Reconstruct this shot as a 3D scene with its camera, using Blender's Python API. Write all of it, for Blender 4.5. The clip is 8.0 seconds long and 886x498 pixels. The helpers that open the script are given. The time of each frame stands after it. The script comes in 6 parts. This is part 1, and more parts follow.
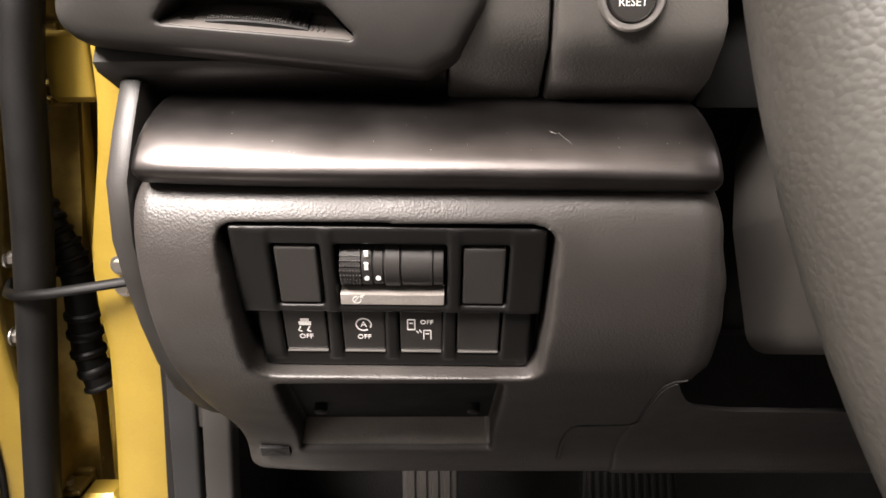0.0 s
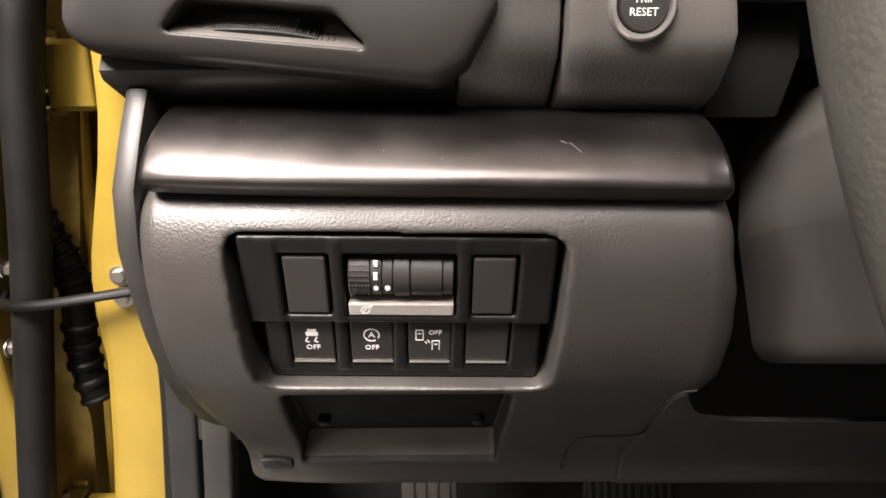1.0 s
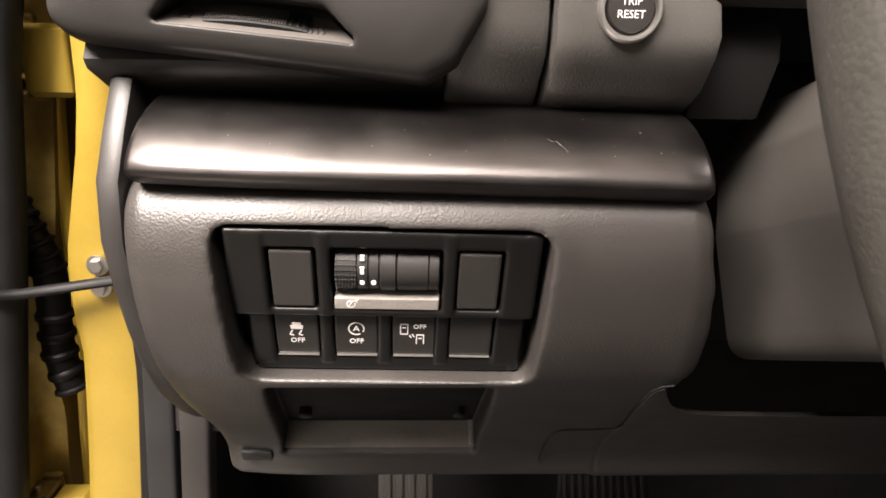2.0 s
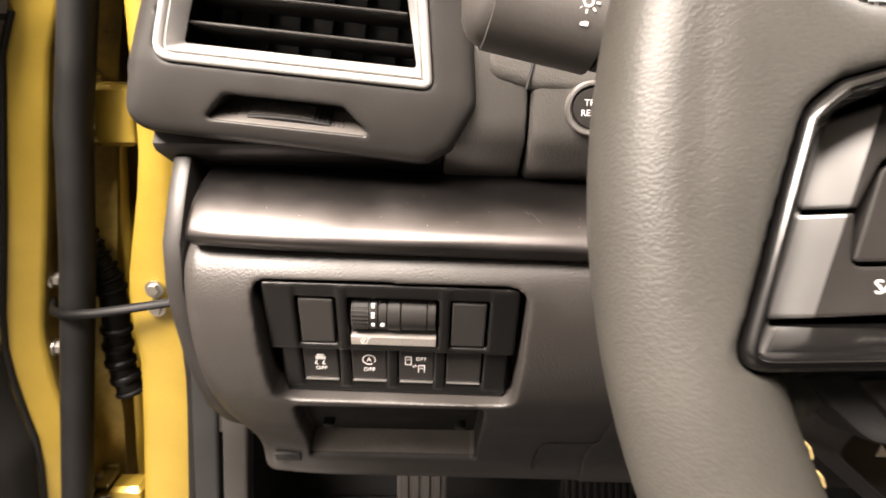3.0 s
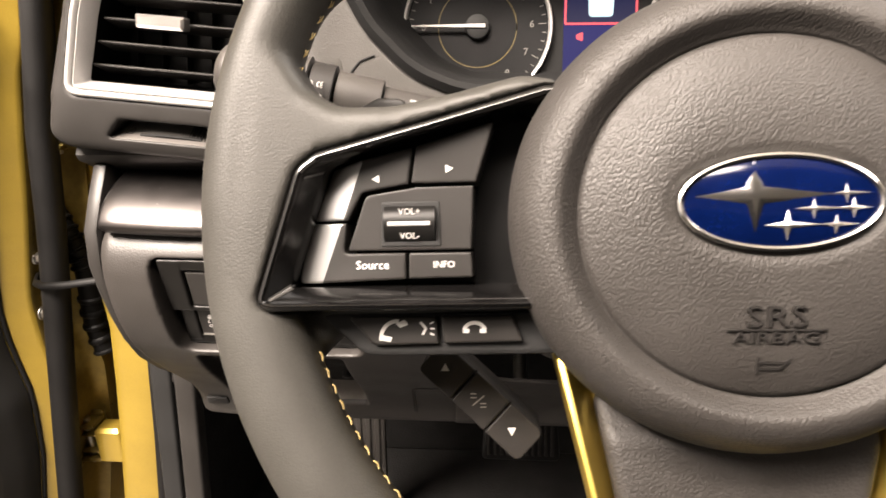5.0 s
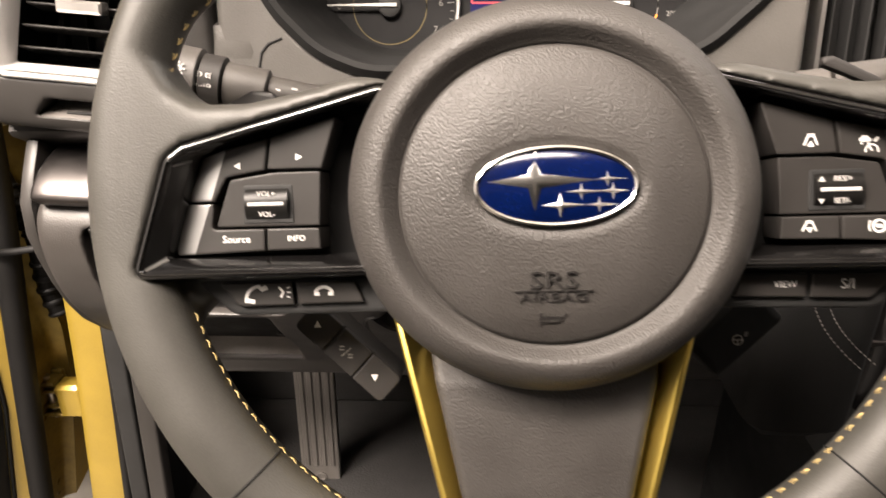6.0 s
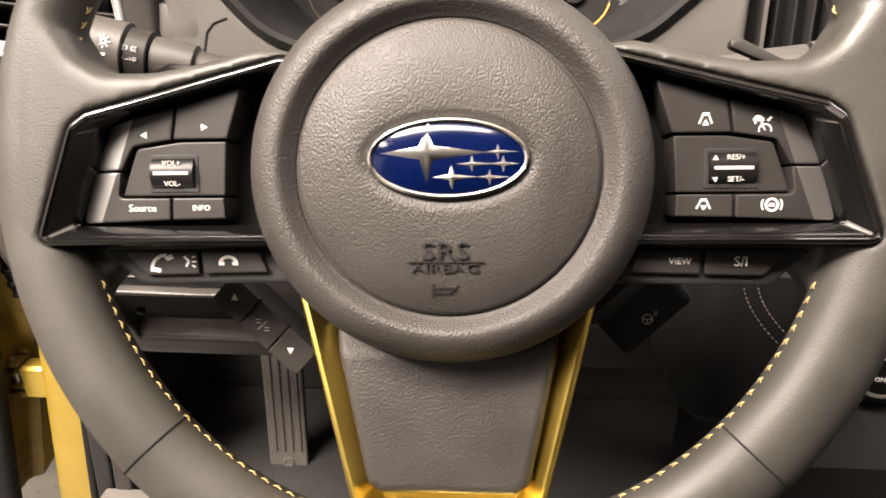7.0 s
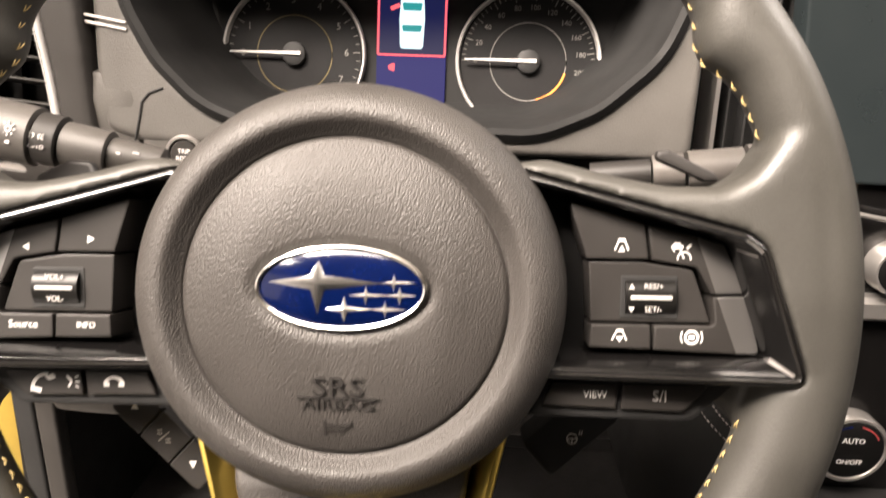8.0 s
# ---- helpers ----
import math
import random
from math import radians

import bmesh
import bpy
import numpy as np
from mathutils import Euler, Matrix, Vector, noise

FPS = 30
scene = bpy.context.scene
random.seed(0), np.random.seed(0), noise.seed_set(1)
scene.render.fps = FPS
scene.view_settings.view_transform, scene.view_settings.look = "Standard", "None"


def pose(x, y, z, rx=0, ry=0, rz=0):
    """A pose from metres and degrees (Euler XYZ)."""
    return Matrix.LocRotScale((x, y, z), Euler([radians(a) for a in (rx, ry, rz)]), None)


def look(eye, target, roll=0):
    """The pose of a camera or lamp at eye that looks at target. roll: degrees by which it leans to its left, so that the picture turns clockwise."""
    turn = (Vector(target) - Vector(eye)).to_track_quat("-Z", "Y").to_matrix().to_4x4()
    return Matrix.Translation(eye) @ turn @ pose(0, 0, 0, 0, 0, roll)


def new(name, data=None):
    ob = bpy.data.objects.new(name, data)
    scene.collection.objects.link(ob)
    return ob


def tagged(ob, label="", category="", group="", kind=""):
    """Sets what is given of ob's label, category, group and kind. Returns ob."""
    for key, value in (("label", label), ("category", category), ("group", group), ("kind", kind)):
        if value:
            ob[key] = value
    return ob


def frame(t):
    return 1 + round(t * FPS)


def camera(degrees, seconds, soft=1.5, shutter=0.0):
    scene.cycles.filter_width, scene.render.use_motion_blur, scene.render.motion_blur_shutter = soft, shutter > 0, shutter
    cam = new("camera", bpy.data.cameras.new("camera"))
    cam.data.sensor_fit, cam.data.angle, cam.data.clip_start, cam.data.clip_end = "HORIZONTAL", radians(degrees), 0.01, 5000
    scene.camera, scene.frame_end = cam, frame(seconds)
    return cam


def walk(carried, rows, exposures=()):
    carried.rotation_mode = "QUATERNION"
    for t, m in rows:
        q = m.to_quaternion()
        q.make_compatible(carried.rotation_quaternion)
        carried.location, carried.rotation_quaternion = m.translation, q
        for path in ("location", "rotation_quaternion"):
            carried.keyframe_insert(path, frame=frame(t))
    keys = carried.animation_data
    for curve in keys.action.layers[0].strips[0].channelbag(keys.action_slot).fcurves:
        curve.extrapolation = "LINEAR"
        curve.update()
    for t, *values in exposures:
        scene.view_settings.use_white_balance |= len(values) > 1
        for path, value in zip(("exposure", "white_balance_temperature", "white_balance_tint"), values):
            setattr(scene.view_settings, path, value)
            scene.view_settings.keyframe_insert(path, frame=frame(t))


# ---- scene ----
cam = camera(67.0, 8.0, soft=1.6, shutter=0.4)
PATH = [
    (0, (0.0055, -0.0020, 0.9037), (0.0015, 0.2813, 0.8051), -0.50),
    (0.5, (0.0018, -0.0004, 0.9031), (-0.0018, 0.2835, 0.8060), -0.44),
    (1, (-0.0025, -0.0002, 0.9032), (-0.0026, 0.2845, 0.8086), -0.35),
    (1.2, (-0.0042, 0.0003, 0.9029), (-0.0047, 0.2848, 0.8076), -0.14),
    (2.3, (-0.0077, -0.0058, 0.9097), (0.0081, 0.2772, 0.8116), 1.91),
    (2.5, (-0.0063, -0.0174, 0.9245), (0.0107, 0.2671, 0.8310), 2.21),
    (3, (0.0089, -0.0534, 0.9565), (0.0056, 0.2288, 0.8546), 0.89),
    (3.5, (0.0365, -0.0939, 0.9761), (0.0144, 0.1825, 0.8615), -0.94),
    (4, (0.0772, -0.1167, 0.9871), (0.0537, 0.1612, 0.8768), -1.23),
    (4.5, (0.1112, -0.1301, 0.9878), (0.0901, 0.1474, 0.8757), -0.22),
    (4.7, (0.1240, -0.1353, 0.9901), (0.1022, 0.1419, 0.8776), -0.70),
    (5.8, (0.1802, -0.1680, 1.0227), (0.1662, 0.1043, 0.8975), -0.47),
    (6, (0.1954, -0.1767, 1.0219), (0.1831, 0.0930, 0.8911), -0.70),
    (6.5, (0.2164, -0.1826, 1.0172), (0.2041, 0.0862, 0.8847), -0.49),
    (7, (0.2350, -0.1819, 1.0146), (0.2236, 0.0871, 0.8822), 0.43),
    (7.5, (0.2536, -0.1697, 1.0206), (0.2454, 0.1005, 0.8905), 1.49),
    (8, (0.2671, -0.1479, 1.0432), (0.2592, 0.1256, 0.9201), 1.73),
]
walk(cam, [(t, look(eye, target, roll)) for t, eye, target, roll in PATH], [(0.0, -0.09, 6050, 10), (1.2, -0.04, 6050, 10), (2.5, 0.09, 6300, 10), (3.0, 0.20, 6400, 10), (3.6, 0.21, 6450, 10), (4.5, 0.17, 6500, 10), (6.0, -0.03, 6500, 10), (7.0, 0.10, 6500, 10), (8.0, 0.22, 6500, 10)])

# ---- world and light ----
world = bpy.data.worlds.new("showroom_air")
scene.world = world
world.use_nodes = True
world.node_tree.nodes["Background"].inputs[0].default_value = (1.0, 0.88, 0.79, 1)
world.node_tree.nodes["Background"].inputs[1].default_value = 0.16


def area(name, eye, target, sx, sy, power, colour=(1.0, 0.86, 0.745)):
    lamp = bpy.data.lights.new(name, "AREA")
    lamp.shape, lamp.size, lamp.size_y, lamp.energy, lamp.color = "RECTANGLE", sx, sy, power, colour
    ob = new(name, lamp)
    ob.matrix_world = look(eye, target)
    return ob


# unseen area lamps, added and tuned to match light through door and windscreen
area("door_key_light", (-1.10, -0.85, 2.85), (0.1, 0.2, 0.85), 1.3, 1.0, 590)
area("rear_fill_light", (-0.12, -1.05, 2.9), (0.2, 0.1, 0.9), 1.4, 0.6, 135)
# invented side light, put where the switch edges and bezel mirror it
area("side_fill_light", (-2.32, -1.54, 1.60), (0.2, 0.1, 1.0), 3.0, 1.6, 18)
area("front_fill_light", (2.0, 0.9, 2.6), (0.3, 0.1, 1.0), 2.0, 0.7, 95, (1.0, 0.90, 0.82))


# ---- materials ----
def mat(name, colour, rough=0.5, metal=0.0, coat=0.0, bump=0.0, size=0.0015, vary=0.12, kind="grain", emit=None, streak=None):
    """A procedural surface: colour with broad and fine variation, roughness wear and a relief of grains of the given size in metres."""
    m = bpy.data.materials.new(name)
    m.use_nodes = True
    nt = m.node_tree
    b = nt.nodes["Principled BSDF"]
    b.inputs["Base Color"].default_value = (*colour, 1)
    b.inputs["Roughness"].default_value = rough
    b.inputs["Metallic"].default_value = metal
    b.inputs["Coat Weight"].default_value = coat
    b.inputs["Coat Roughness"].default_value = 0.08
    co = nt.nodes.new("ShaderNodeTexCoord")
    if emit:
        b.inputs["Base Color"].default_value = (0.004, 0.004, 0.005, 1)
        b.inputs["Emission Color"].default_value = (*colour, 1)
        b.inputs["Emission Strength"].default_value = emit
        b.inputs["Specular IOR Level"].default_value = 0.1
        return m
    src = co.outputs["Object"]
    if streak:
        mp = nt.nodes.new("ShaderNodeMapping")
        mp.inputs["Scale"].default_value = streak
        nt.links.new(src, mp.inputs["Vector"])
        src = mp.outputs["Vector"]
    broad = nt.nodes.new("ShaderNodeTexNoise")
    broad.inputs["Scale"].default_value = 28
    broad.inputs["Detail"].default_value = 5
    nt.links.new(co.outputs["Object"], broad.inputs["Vector"])
    fine = nt.nodes.new("ShaderNodeTexNoise")
    fine.inputs["Scale"].default_value = 1.0 / size * 0.6
    fine.inputs["Detail"].default_value = 3
    nt.links.new(src, fine.inputs["Vector"])
    add = nt.nodes.new("ShaderNodeMath")
    add.operation = "MULTIPLY_ADD"
    nt.links.new(fine.outputs["Fac"], add.inputs[0])
    add.inputs[1].default_value = 0.5
    nt.links.new(broad.outputs["Fac"], add.inputs[2])
    ramp = nt.nodes.new("ShaderNodeValToRGB")
    ramp.color_ramp.elements[0].position, ramp.color_ramp.elements[1].position = 0.4, 1.1
    ramp.color_ramp.elements[0].color = (*[c * (1 - vary) for c in colour], 1)
    ramp.color_ramp.elements[1].color = (*[min(1, c * (1 + vary)) for c in colour], 1)
    nt.links.new(add.outputs[0], ramp.inputs[0])
    nt.links.new(ramp.outputs[0], b.inputs["Base Color"])
    wear = nt.nodes.new("ShaderNodeMapRange")
    wear.inputs["From Min"].default_value, wear.inputs["From Max"].default_value = 0.3, 0.7
    wear.inputs["To Min"].default_value, wear.inputs["To Max"].default_value = max(0.02, rough * 0.85), min(1, rough * 1.15)
    nt.links.new(broad.outputs["Fac"], wear.inputs["Value"])
    nt.links.new(wear.outputs[0], b.inputs["Roughness"])
    if bump:
        bn = nt.nodes.new("ShaderNodeBump")
        bn.inputs["Strength"].default_value = bump
        bn.inputs["Distance"].default_value = size * 0.5
        if kind == "pebble":
            warp = nt.nodes.new("ShaderNodeVectorMath")
            warp.operation = "MULTIPLY_ADD"
            wob = nt.nodes.new("ShaderNodeTexNoise")
            wob.inputs["Scale"].default_value = 0.8 / size
            nt.links.new(src, wob.inputs["Vector"])
            nt.links.new(wob.outputs["Color"], warp.inputs[0])
            warp.inputs[1].default_value = (size * 0.35,) * 3
            nt.links.new(src, warp.inputs[2])
            vo = nt.nodes.new("ShaderNodeTexVoronoi")
            vo.feature = "SMOOTH_F1"
            vo.inputs["Scale"].default_value = 1.0 / size
            vo.inputs["Smoothness"].default_value = 0.25
            nt.links.new(warp.outputs[0], vo.inputs["Vector"])
            bn.invert = True
            nt.links.new(vo.outputs["Distance"], bn.inputs["Height"])
        else:
            nt.links.new(fine.outputs["Fac"], bn.inputs["Height"])
        nt.links.new(bn.outputs[0], b.inputs["Normal"])
    return m


PLASTIC = mat("grained_dark_plastic", (0.0265, 0.0236, 0.0216), 0.48, bump=0.26, size=0.0011, kind="pebble")
SMOOTH = mat("fine_dark_plastic", (0.018, 0.0165, 0.0156), 0.5, bump=0.25, size=0.0006)
BUTTON = mat("switch_plastic", (0.017, 0.0155, 0.0145), 0.46, bump=0.1, size=0.0005)
GREY = mat("warm_grey_plastic", (0.085, 0.078, 0.072), 0.5, bump=0.25, size=0.0007)
LEATHER = mat("steering_leather", (0.035, 0.0335, 0.0295), 0.51, bump=0.18, size=0.0008, kind="pebble", vary=0.2)
HUB = mat("hub_vinyl", (0.030, 0.0271, 0.0248), 0.53, bump=0.58, size=0.00085, kind="pebble", vary=0.18, streak=(1.35, 0.75, 1))
GUNMETAL = mat("brushed_gunmetal", (0.080, 0.0735, 0.0715), 0.36, metal=1.0, bump=0.08, size=0.0006, streak=(0.12, 1, 1))
PIANO = mat("piano_black", (0.003, 0.0028, 0.0028), 0.2, coat=0.1, vary=0.05)
DEEP = mat("satin_deep_black", (0.0025, 0.0024, 0.0024), 0.5, vary=0.05)
ROLLER = mat("glossy_black_roller", (0.006, 0.0057, 0.0054), 0.36, vary=0.05)
# lighter, glossier copy of the switch plastic, for side light on its facets
FACET = mat("switch_edge_sheen", (0.030, 0.0278, 0.0260), 0.40, bump=0.06, size=0.0005)
SILVER = mat("satin_silver", (0.52, 0.50, 0.48), 0.32, metal=0.9, bump=0.05, size=0.0005)
# pale and little metallic: reflections on bright metal painted as colour
RING = mat("painted_metal_sheen", (0.44, 0.43, 0.42), 0.32, metal=0.35, bump=0.03, size=0.0005)
CHROME = mat("chrome", (0.72, 0.71, 0.69), 0.2, metal=1.0, vary=0.03)
GOLD = mat("gold_satin_trim", (0.80, 0.60, 0.15), 0.34, metal=1.0, vary=0.03, bump=0.0, size=0.0005)
PAINT = mat("yellow_body_paint", (0.33, 0.230, 0.034), 0.34, metal=0.45, coat=0.9, bump=0.05, size=0.0008)
FASCIA = mat("satin_grey_fascia", (0.060, 0.0568, 0.0528), 0.36, bump=0.3, size=0.0010, kind="pebble")
# paler than the black bezel: stands for door light mirrored in its end
END_SHEEN = mat("bezel_end_sheen", (0.085, 0.079, 0.074), 0.34, bump=0.05, size=0.0005)
SHROUD = mat("shroud_plastic", (0.047, 0.043, 0.0395), 0.5, bump=0.25, size=0.0008)
POD_GREY = mat("pod_plastic", (0.022, 0.0203, 0.0190), 0.5, bump=0.25, size=0.0006)
# darker copy of the body paint: shade of the hinge recess as colour
PAINT_SHADE = mat("yellow_paint_shade", (0.165, 0.117, 0.030), 0.32, metal=0.5, bump=0.12, size=0.004, vary=0.4)
LINING = mat("door_lining_plastic", (0.098, 0.091, 0.086), 0.5, bump=0.3, size=0.0012)
RUBBER = mat("black_rubber", (0.0055, 0.0053, 0.0053), 0.55, bump=0.2, size=0.001)
CARPET = mat("dark_carpet", (0.012, 0.0113, 0.011), 0.95, bump=0.8, size=0.002)
THREAD = mat("yellow_thread", (0.42, 0.315, 0.13), 0.75, bump=0.4, size=0.0004, vary=0.3)
WHITE = mat("white_print", (0.60, 0.59, 0.575), 0.6, vary=0.04)
BLACK = mat("deep_black_plastic", (0.012, 0.012, 0.012), 0.6, bump=0.2, size=0.0008)
BLUE = mat("blue_enamel", (0.0006, 0.0034, 0.028), 0.12, coat=0.0, vary=0.6, size=0.0007)
STEEL = mat("zinc_plated_steel", (0.55, 0.53, 0.50), 0.35, metal=1.0)
DIAL = mat("gauge_face", (0.008, 0.0078, 0.008), 0.7)
DIM = mat("dim_grey_print", (0.15, 0.145, 0.138), 0.7)
DULL_YELLOW = mat("dull_yellow_print", (0.10, 0.075, 0.022), 0.7)
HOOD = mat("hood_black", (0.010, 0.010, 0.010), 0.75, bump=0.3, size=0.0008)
AMBER = mat("orange_print", (0.60, 0.20, 0.03), 0.6)
# pale tone for prints and beads; paints light on tray floor and dimmer plate
PALE = mat("pale_grey_plastic", (0.22, 0.203, 0.188), 0.45, bump=0.25, size=0.0008, vary=0.25)
# how strongly each surface mirrors its surroundings
for surface, level in ((DIAL, 0.15), (DIM, 0.15), (HOOD, 0.15), (DEEP, 0.15), (ROLLER, 0.24), (BUTTON, 0.32), (SMOOTH, 0.32), (POD_GREY, 0.32), (BLACK, 0.32), (RUBBER, 0.28), (PLASTIC, 0.60), (PIANO, 0.75), (FACET, 1.0)):
    surface.node_tree.nodes["Principled BSDF"].inputs["Specular IOR Level"].default_value = level
# index raised above that of plastic to strengthen the sheen
for sheen_mat, index in ((END_SHEEN, 2.2), (FACET, 2.2)):
    sheen_mat.node_tree.nodes["Principled BSDF"].inputs["IOR"].default_value = index
PRINT = mat("pale_print", (0.43, 0.42, 0.405), 0.6, vary=0.04)
SCREEN = mat("display_glow", (0.010, 0.014, 0.24), emit=0.55)
SCREEN_DARK = mat("display_dark_field", (0.01, 0.012, 0.06), emit=1.0)
SCREEN_RED = mat("display_red", (1.0, 0.12, 0.14), emit=1.4)
SCREEN_TEAL = mat("display_teal", (0.03, 0.30, 0.30), emit=1.0)
SCREEN_WHITE = mat("display_white", (0.75, 0.95, 1.0), emit=1.3)
RED_PRINT = mat("red_print", (0.16, 0.02, 0.02), 0.6)
SCREEN_GLASS = mat("screen_glass", (0.010, 0.013, 0.014), 0.3, vary=0.05)
PLASTER = mat("painted_wall", (0.60, 0.57, 0.52), 0.8, bump=0.2, size=0.01)
TILE = mat("darkened_floor", (0.09, 0.084, 0.075), 0.3, bump=0.05, size=0.01)
LINER = mat("roof_lining", (0.30, 0.28, 0.26), 0.9, bump=0.3, size=0.003)


# ---- shaping ----
def rpoly(pts, r=0.002, n=4):
    """A closed outline with rounded corners. r: one radius, or one for each corner."""
    out, k = [], len(pts)
    for i in range(k):
        p, a, b = Vector(pts[i]), Vector(pts[i - 1]), Vector(pts[(i + 1) % k])
        rr = r[i] if isinstance(r, (list, tuple)) else r
        u, v = (a - p), (b - p)
        lu, lv = u.length, v.length
        u.normalize(), v.normalize()
        half = max(0.05, u.angle(v, 1.0) / 2)
        d = min(rr / math.tan(half), lu * 0.45, lv * 0.45)
        s, e = p + u * d, p + v * d
        for j in range(n + 1):
            f = j / n
            q = (1 - f) ** 2 * s + 2 * f * (1 - f) * p + f * f * e
            out.append((q.x, q.y))
    return out


def inset(loop, d):
    """The outline moved inwards by d. Bends tighter than d close into one corner."""
    n = len(loop)
    area2 = sum(loop[i - 1][0] * loop[i][1] - loop[i][0] * loop[i - 1][1] for i in range(n))
    sign = 1 if area2 > 0 else -1
    out = []
    for i in range(n):
        p, a, b = Vector(loop[i]), Vector(loop[i - 1]), Vector(loop[(i + 1) % n])
        e0, e1 = p - a, b - p
        e0 = e0.normalized() if e0.length > 1e-9 else e1.normalized()
        e1 = e1.normalized() if e1.length > 1e-9 else e0
        t = e0 + e1
        t = t.normalized() if t.length > 1e-6 else e1
        k = 1 / max(0.5, e0.dot(t))
        out.append(Vector((p.x - t.y * d * sign * k, p.y + t.x * d * sign * k)))
    bad = [False] * n
    for _ in range(5):
        more = [(out[(i + 1) % n] - out[i]).dot(Vector(loop[(i + 1) % n]) - Vector(loop[i])) < 0 for i in range(n)]
        if not any(m and not b for m, b in zip(more, bad)):
            break
        bad = [m or b for m, b in zip(more, bad)]
        if all(bad):
            break
        first = next(i for i in range(n) if not bad[i])
        i = first
        while i < first + n:
            if bad[i % n]:
                k = i
                while bad[k % n]:
                    k += 1
                a0, a1 = Vector(loop[(i - 1) % n]), Vector(loop[i % n])
                b0, b1 = Vector(loop[k % n]), Vector(loop[(k + 1) % n])
                u, v = (a1 - a0).normalized(), (b1 - b0).normalized()
                pa, pb = a1 + Vector((-u.y, u.x)) * d * sign, b0 + Vector((-v.y, v.x)) * d * sign
                den = u.x * v.y - u.y * v.x
                mid = (out[i % n] + out[k % n]) / 2
                if abs(den) > 0.05:
                    w = pb - pa
                    mid = pa + u * ((w.x * v.y - w.y * v.x) / den)
                for q in range(i, k + 1):
                    out[q % n] = mid
                i = k
            i += 1
    return [(p.x, p.y) for p in out]


def ellipse(cx, cy, a, b, n=48):
    return [(cx + a * math.cos(2 * math.pi * i / n), cy + b * math.sin(2 * math.pi * i / n)) for i in range(n)]


def lift(loop, z):
    return [(x, y, z) for x, y in loop]


def loft(loops, cap0=True, cap1=True):
    verts, faces, n = [], [], len(loops[0])
    for lp in loops:
        verts += lp
    for k in range(len(loops) - 1):
        for i in range(n):
            j = (i + 1) % n
            faces.append((k * n + i, k * n + j, (k + 1) * n + j, (k + 1) * n + i))
    if cap0:
        faces.append(tuple(reversed(range(n))))
    if cap1:
        faces.append(tuple(range((len(loops) - 1) * n, len(loops) * n)))
    return verts, faces


def slab(loop, z0, z1, b=0.0008):
    """A plate of that outline from z0 to z1 with a rounded upper edge."""
    return loft([lift(loop, z0), lift(loop, z1 - b), lift(inset(loop, b * 0.3), z1 - b * 0.3), lift(inset(loop, b), z1), lift(inset(loop, b * 1.5), z1)])


def dish(levels):
    """Levels of (outline, height), lofted and closed."""
    return loft([lift(lp, z) for lp, z in levels])


def tube(path, radius, n=12, closed=False, squash=1.0):
    """A round bar along a path; radius: a number or a function of 0..1."""
    verts, faces, m = [], [], len(path)
    pts = [Vector(p) for p in path]
    side = None
    for i, p in enumerate(pts):
        a = pts[i - 1] if i or closed else pts[i]
        b = pts[(i + 1) % m] if i < m - 1 or closed else pts[i]
        t = (b - a).normalized()
        if side is None:
            side = t.orthogonal().normalized()
        side = (side - t * side.dot(t)).normalized()
        up = t.cross(side)
        r = radius(i / max(1, m - 1)) if callable(radius) else radius
        for k in range(n):
            w = 2 * math.pi * k / n
            verts.append(tuple(p + side * (r * math.cos(w)) + up * (r * squash * math.sin(w))))
    for i in range(m if closed else m - 1):
        j = (i + 1) % m
        for k in range(n):
            l = (k + 1) % n
            faces.append((i * n + k, i * n + l, j * n + l, j * n + k))
    if not closed:
        faces.append(tuple(reversed(range(n))))
        faces.append(tuple(range((m - 1) * n, m * n)))
    return verts, faces


def box(x0, x1, y0, y1, z0, z1, b=0.001):
    """A block with all edges eased."""
    lp = rpoly([(x0, y0), (x1, y0), (x1, y1), (x0, y1)], b, 3)
    return loft([lift(inset(lp, b), z0), lift(lp, z0 + b), lift(lp, z1 - b), lift(inset(lp, b), z1)])


def join(*shapes):
    verts, faces = [], []
    for v, f in shapes:
        o = len(verts)
        verts += list(v)
        faces += [tuple(i + o for i in face) for face in f]
    return verts, faces


def scaled(shape, f):
    """The shape made smaller or larger about its own middle on the plan."""
    xs, ys = [v[0] for v in shape[0]], [v[1] for v in shape[0]]
    cx, cy = (min(xs) + max(xs)) / 2, (min(ys) + max(ys)) / 2
    return [(cx + (x - cx) * f, cy + (y - cy) * f, z) for x, y, z in shape[0]], shape[1]


def shrink(loop, f):
    cx, cy = sum(p[0] for p in loop) / len(loop), sum(p[1] for p in loop) / len(loop)
    return [(cx + (x - cx) * f, cy + (y - cy) * f) for x, y in loop]


def moved(shape, m):
    return [tuple(m @ Vector(v)) for v in shape[0]], shape[1]


def mirrored(shape):
    return [(-x, y, z) for x, y, z in shape[0]], [tuple(reversed(f)) for f in shape[1]]


def bowed(points):
    """Bends the dashboard's outer end away towards the windscreen."""
    return [(x, y + 1.2 * max(0.0, -0.068 - x) ** 2, z) for x, y, z in points]


def extrude_x(profile, x0, x1, b=0.004, steps=1):
    """A closed (y, z) profile drawn out along x with eased ends."""
    loops = []
    span = [(x0 + b + (x1 - x0 - 2 * b) * k / steps, 0) for k in range(1, steps)]
    for x, d in ((x0, b), (x0 + b * 0.3, b * 0.3), (x0 + b, 0), *span, (x1 - b, 0), (x1 - b * 0.3, b * 0.3), (x1, b)):
        loops.append([(x, y, z) for y, z in inset(profile, d)])
    return loft(loops)


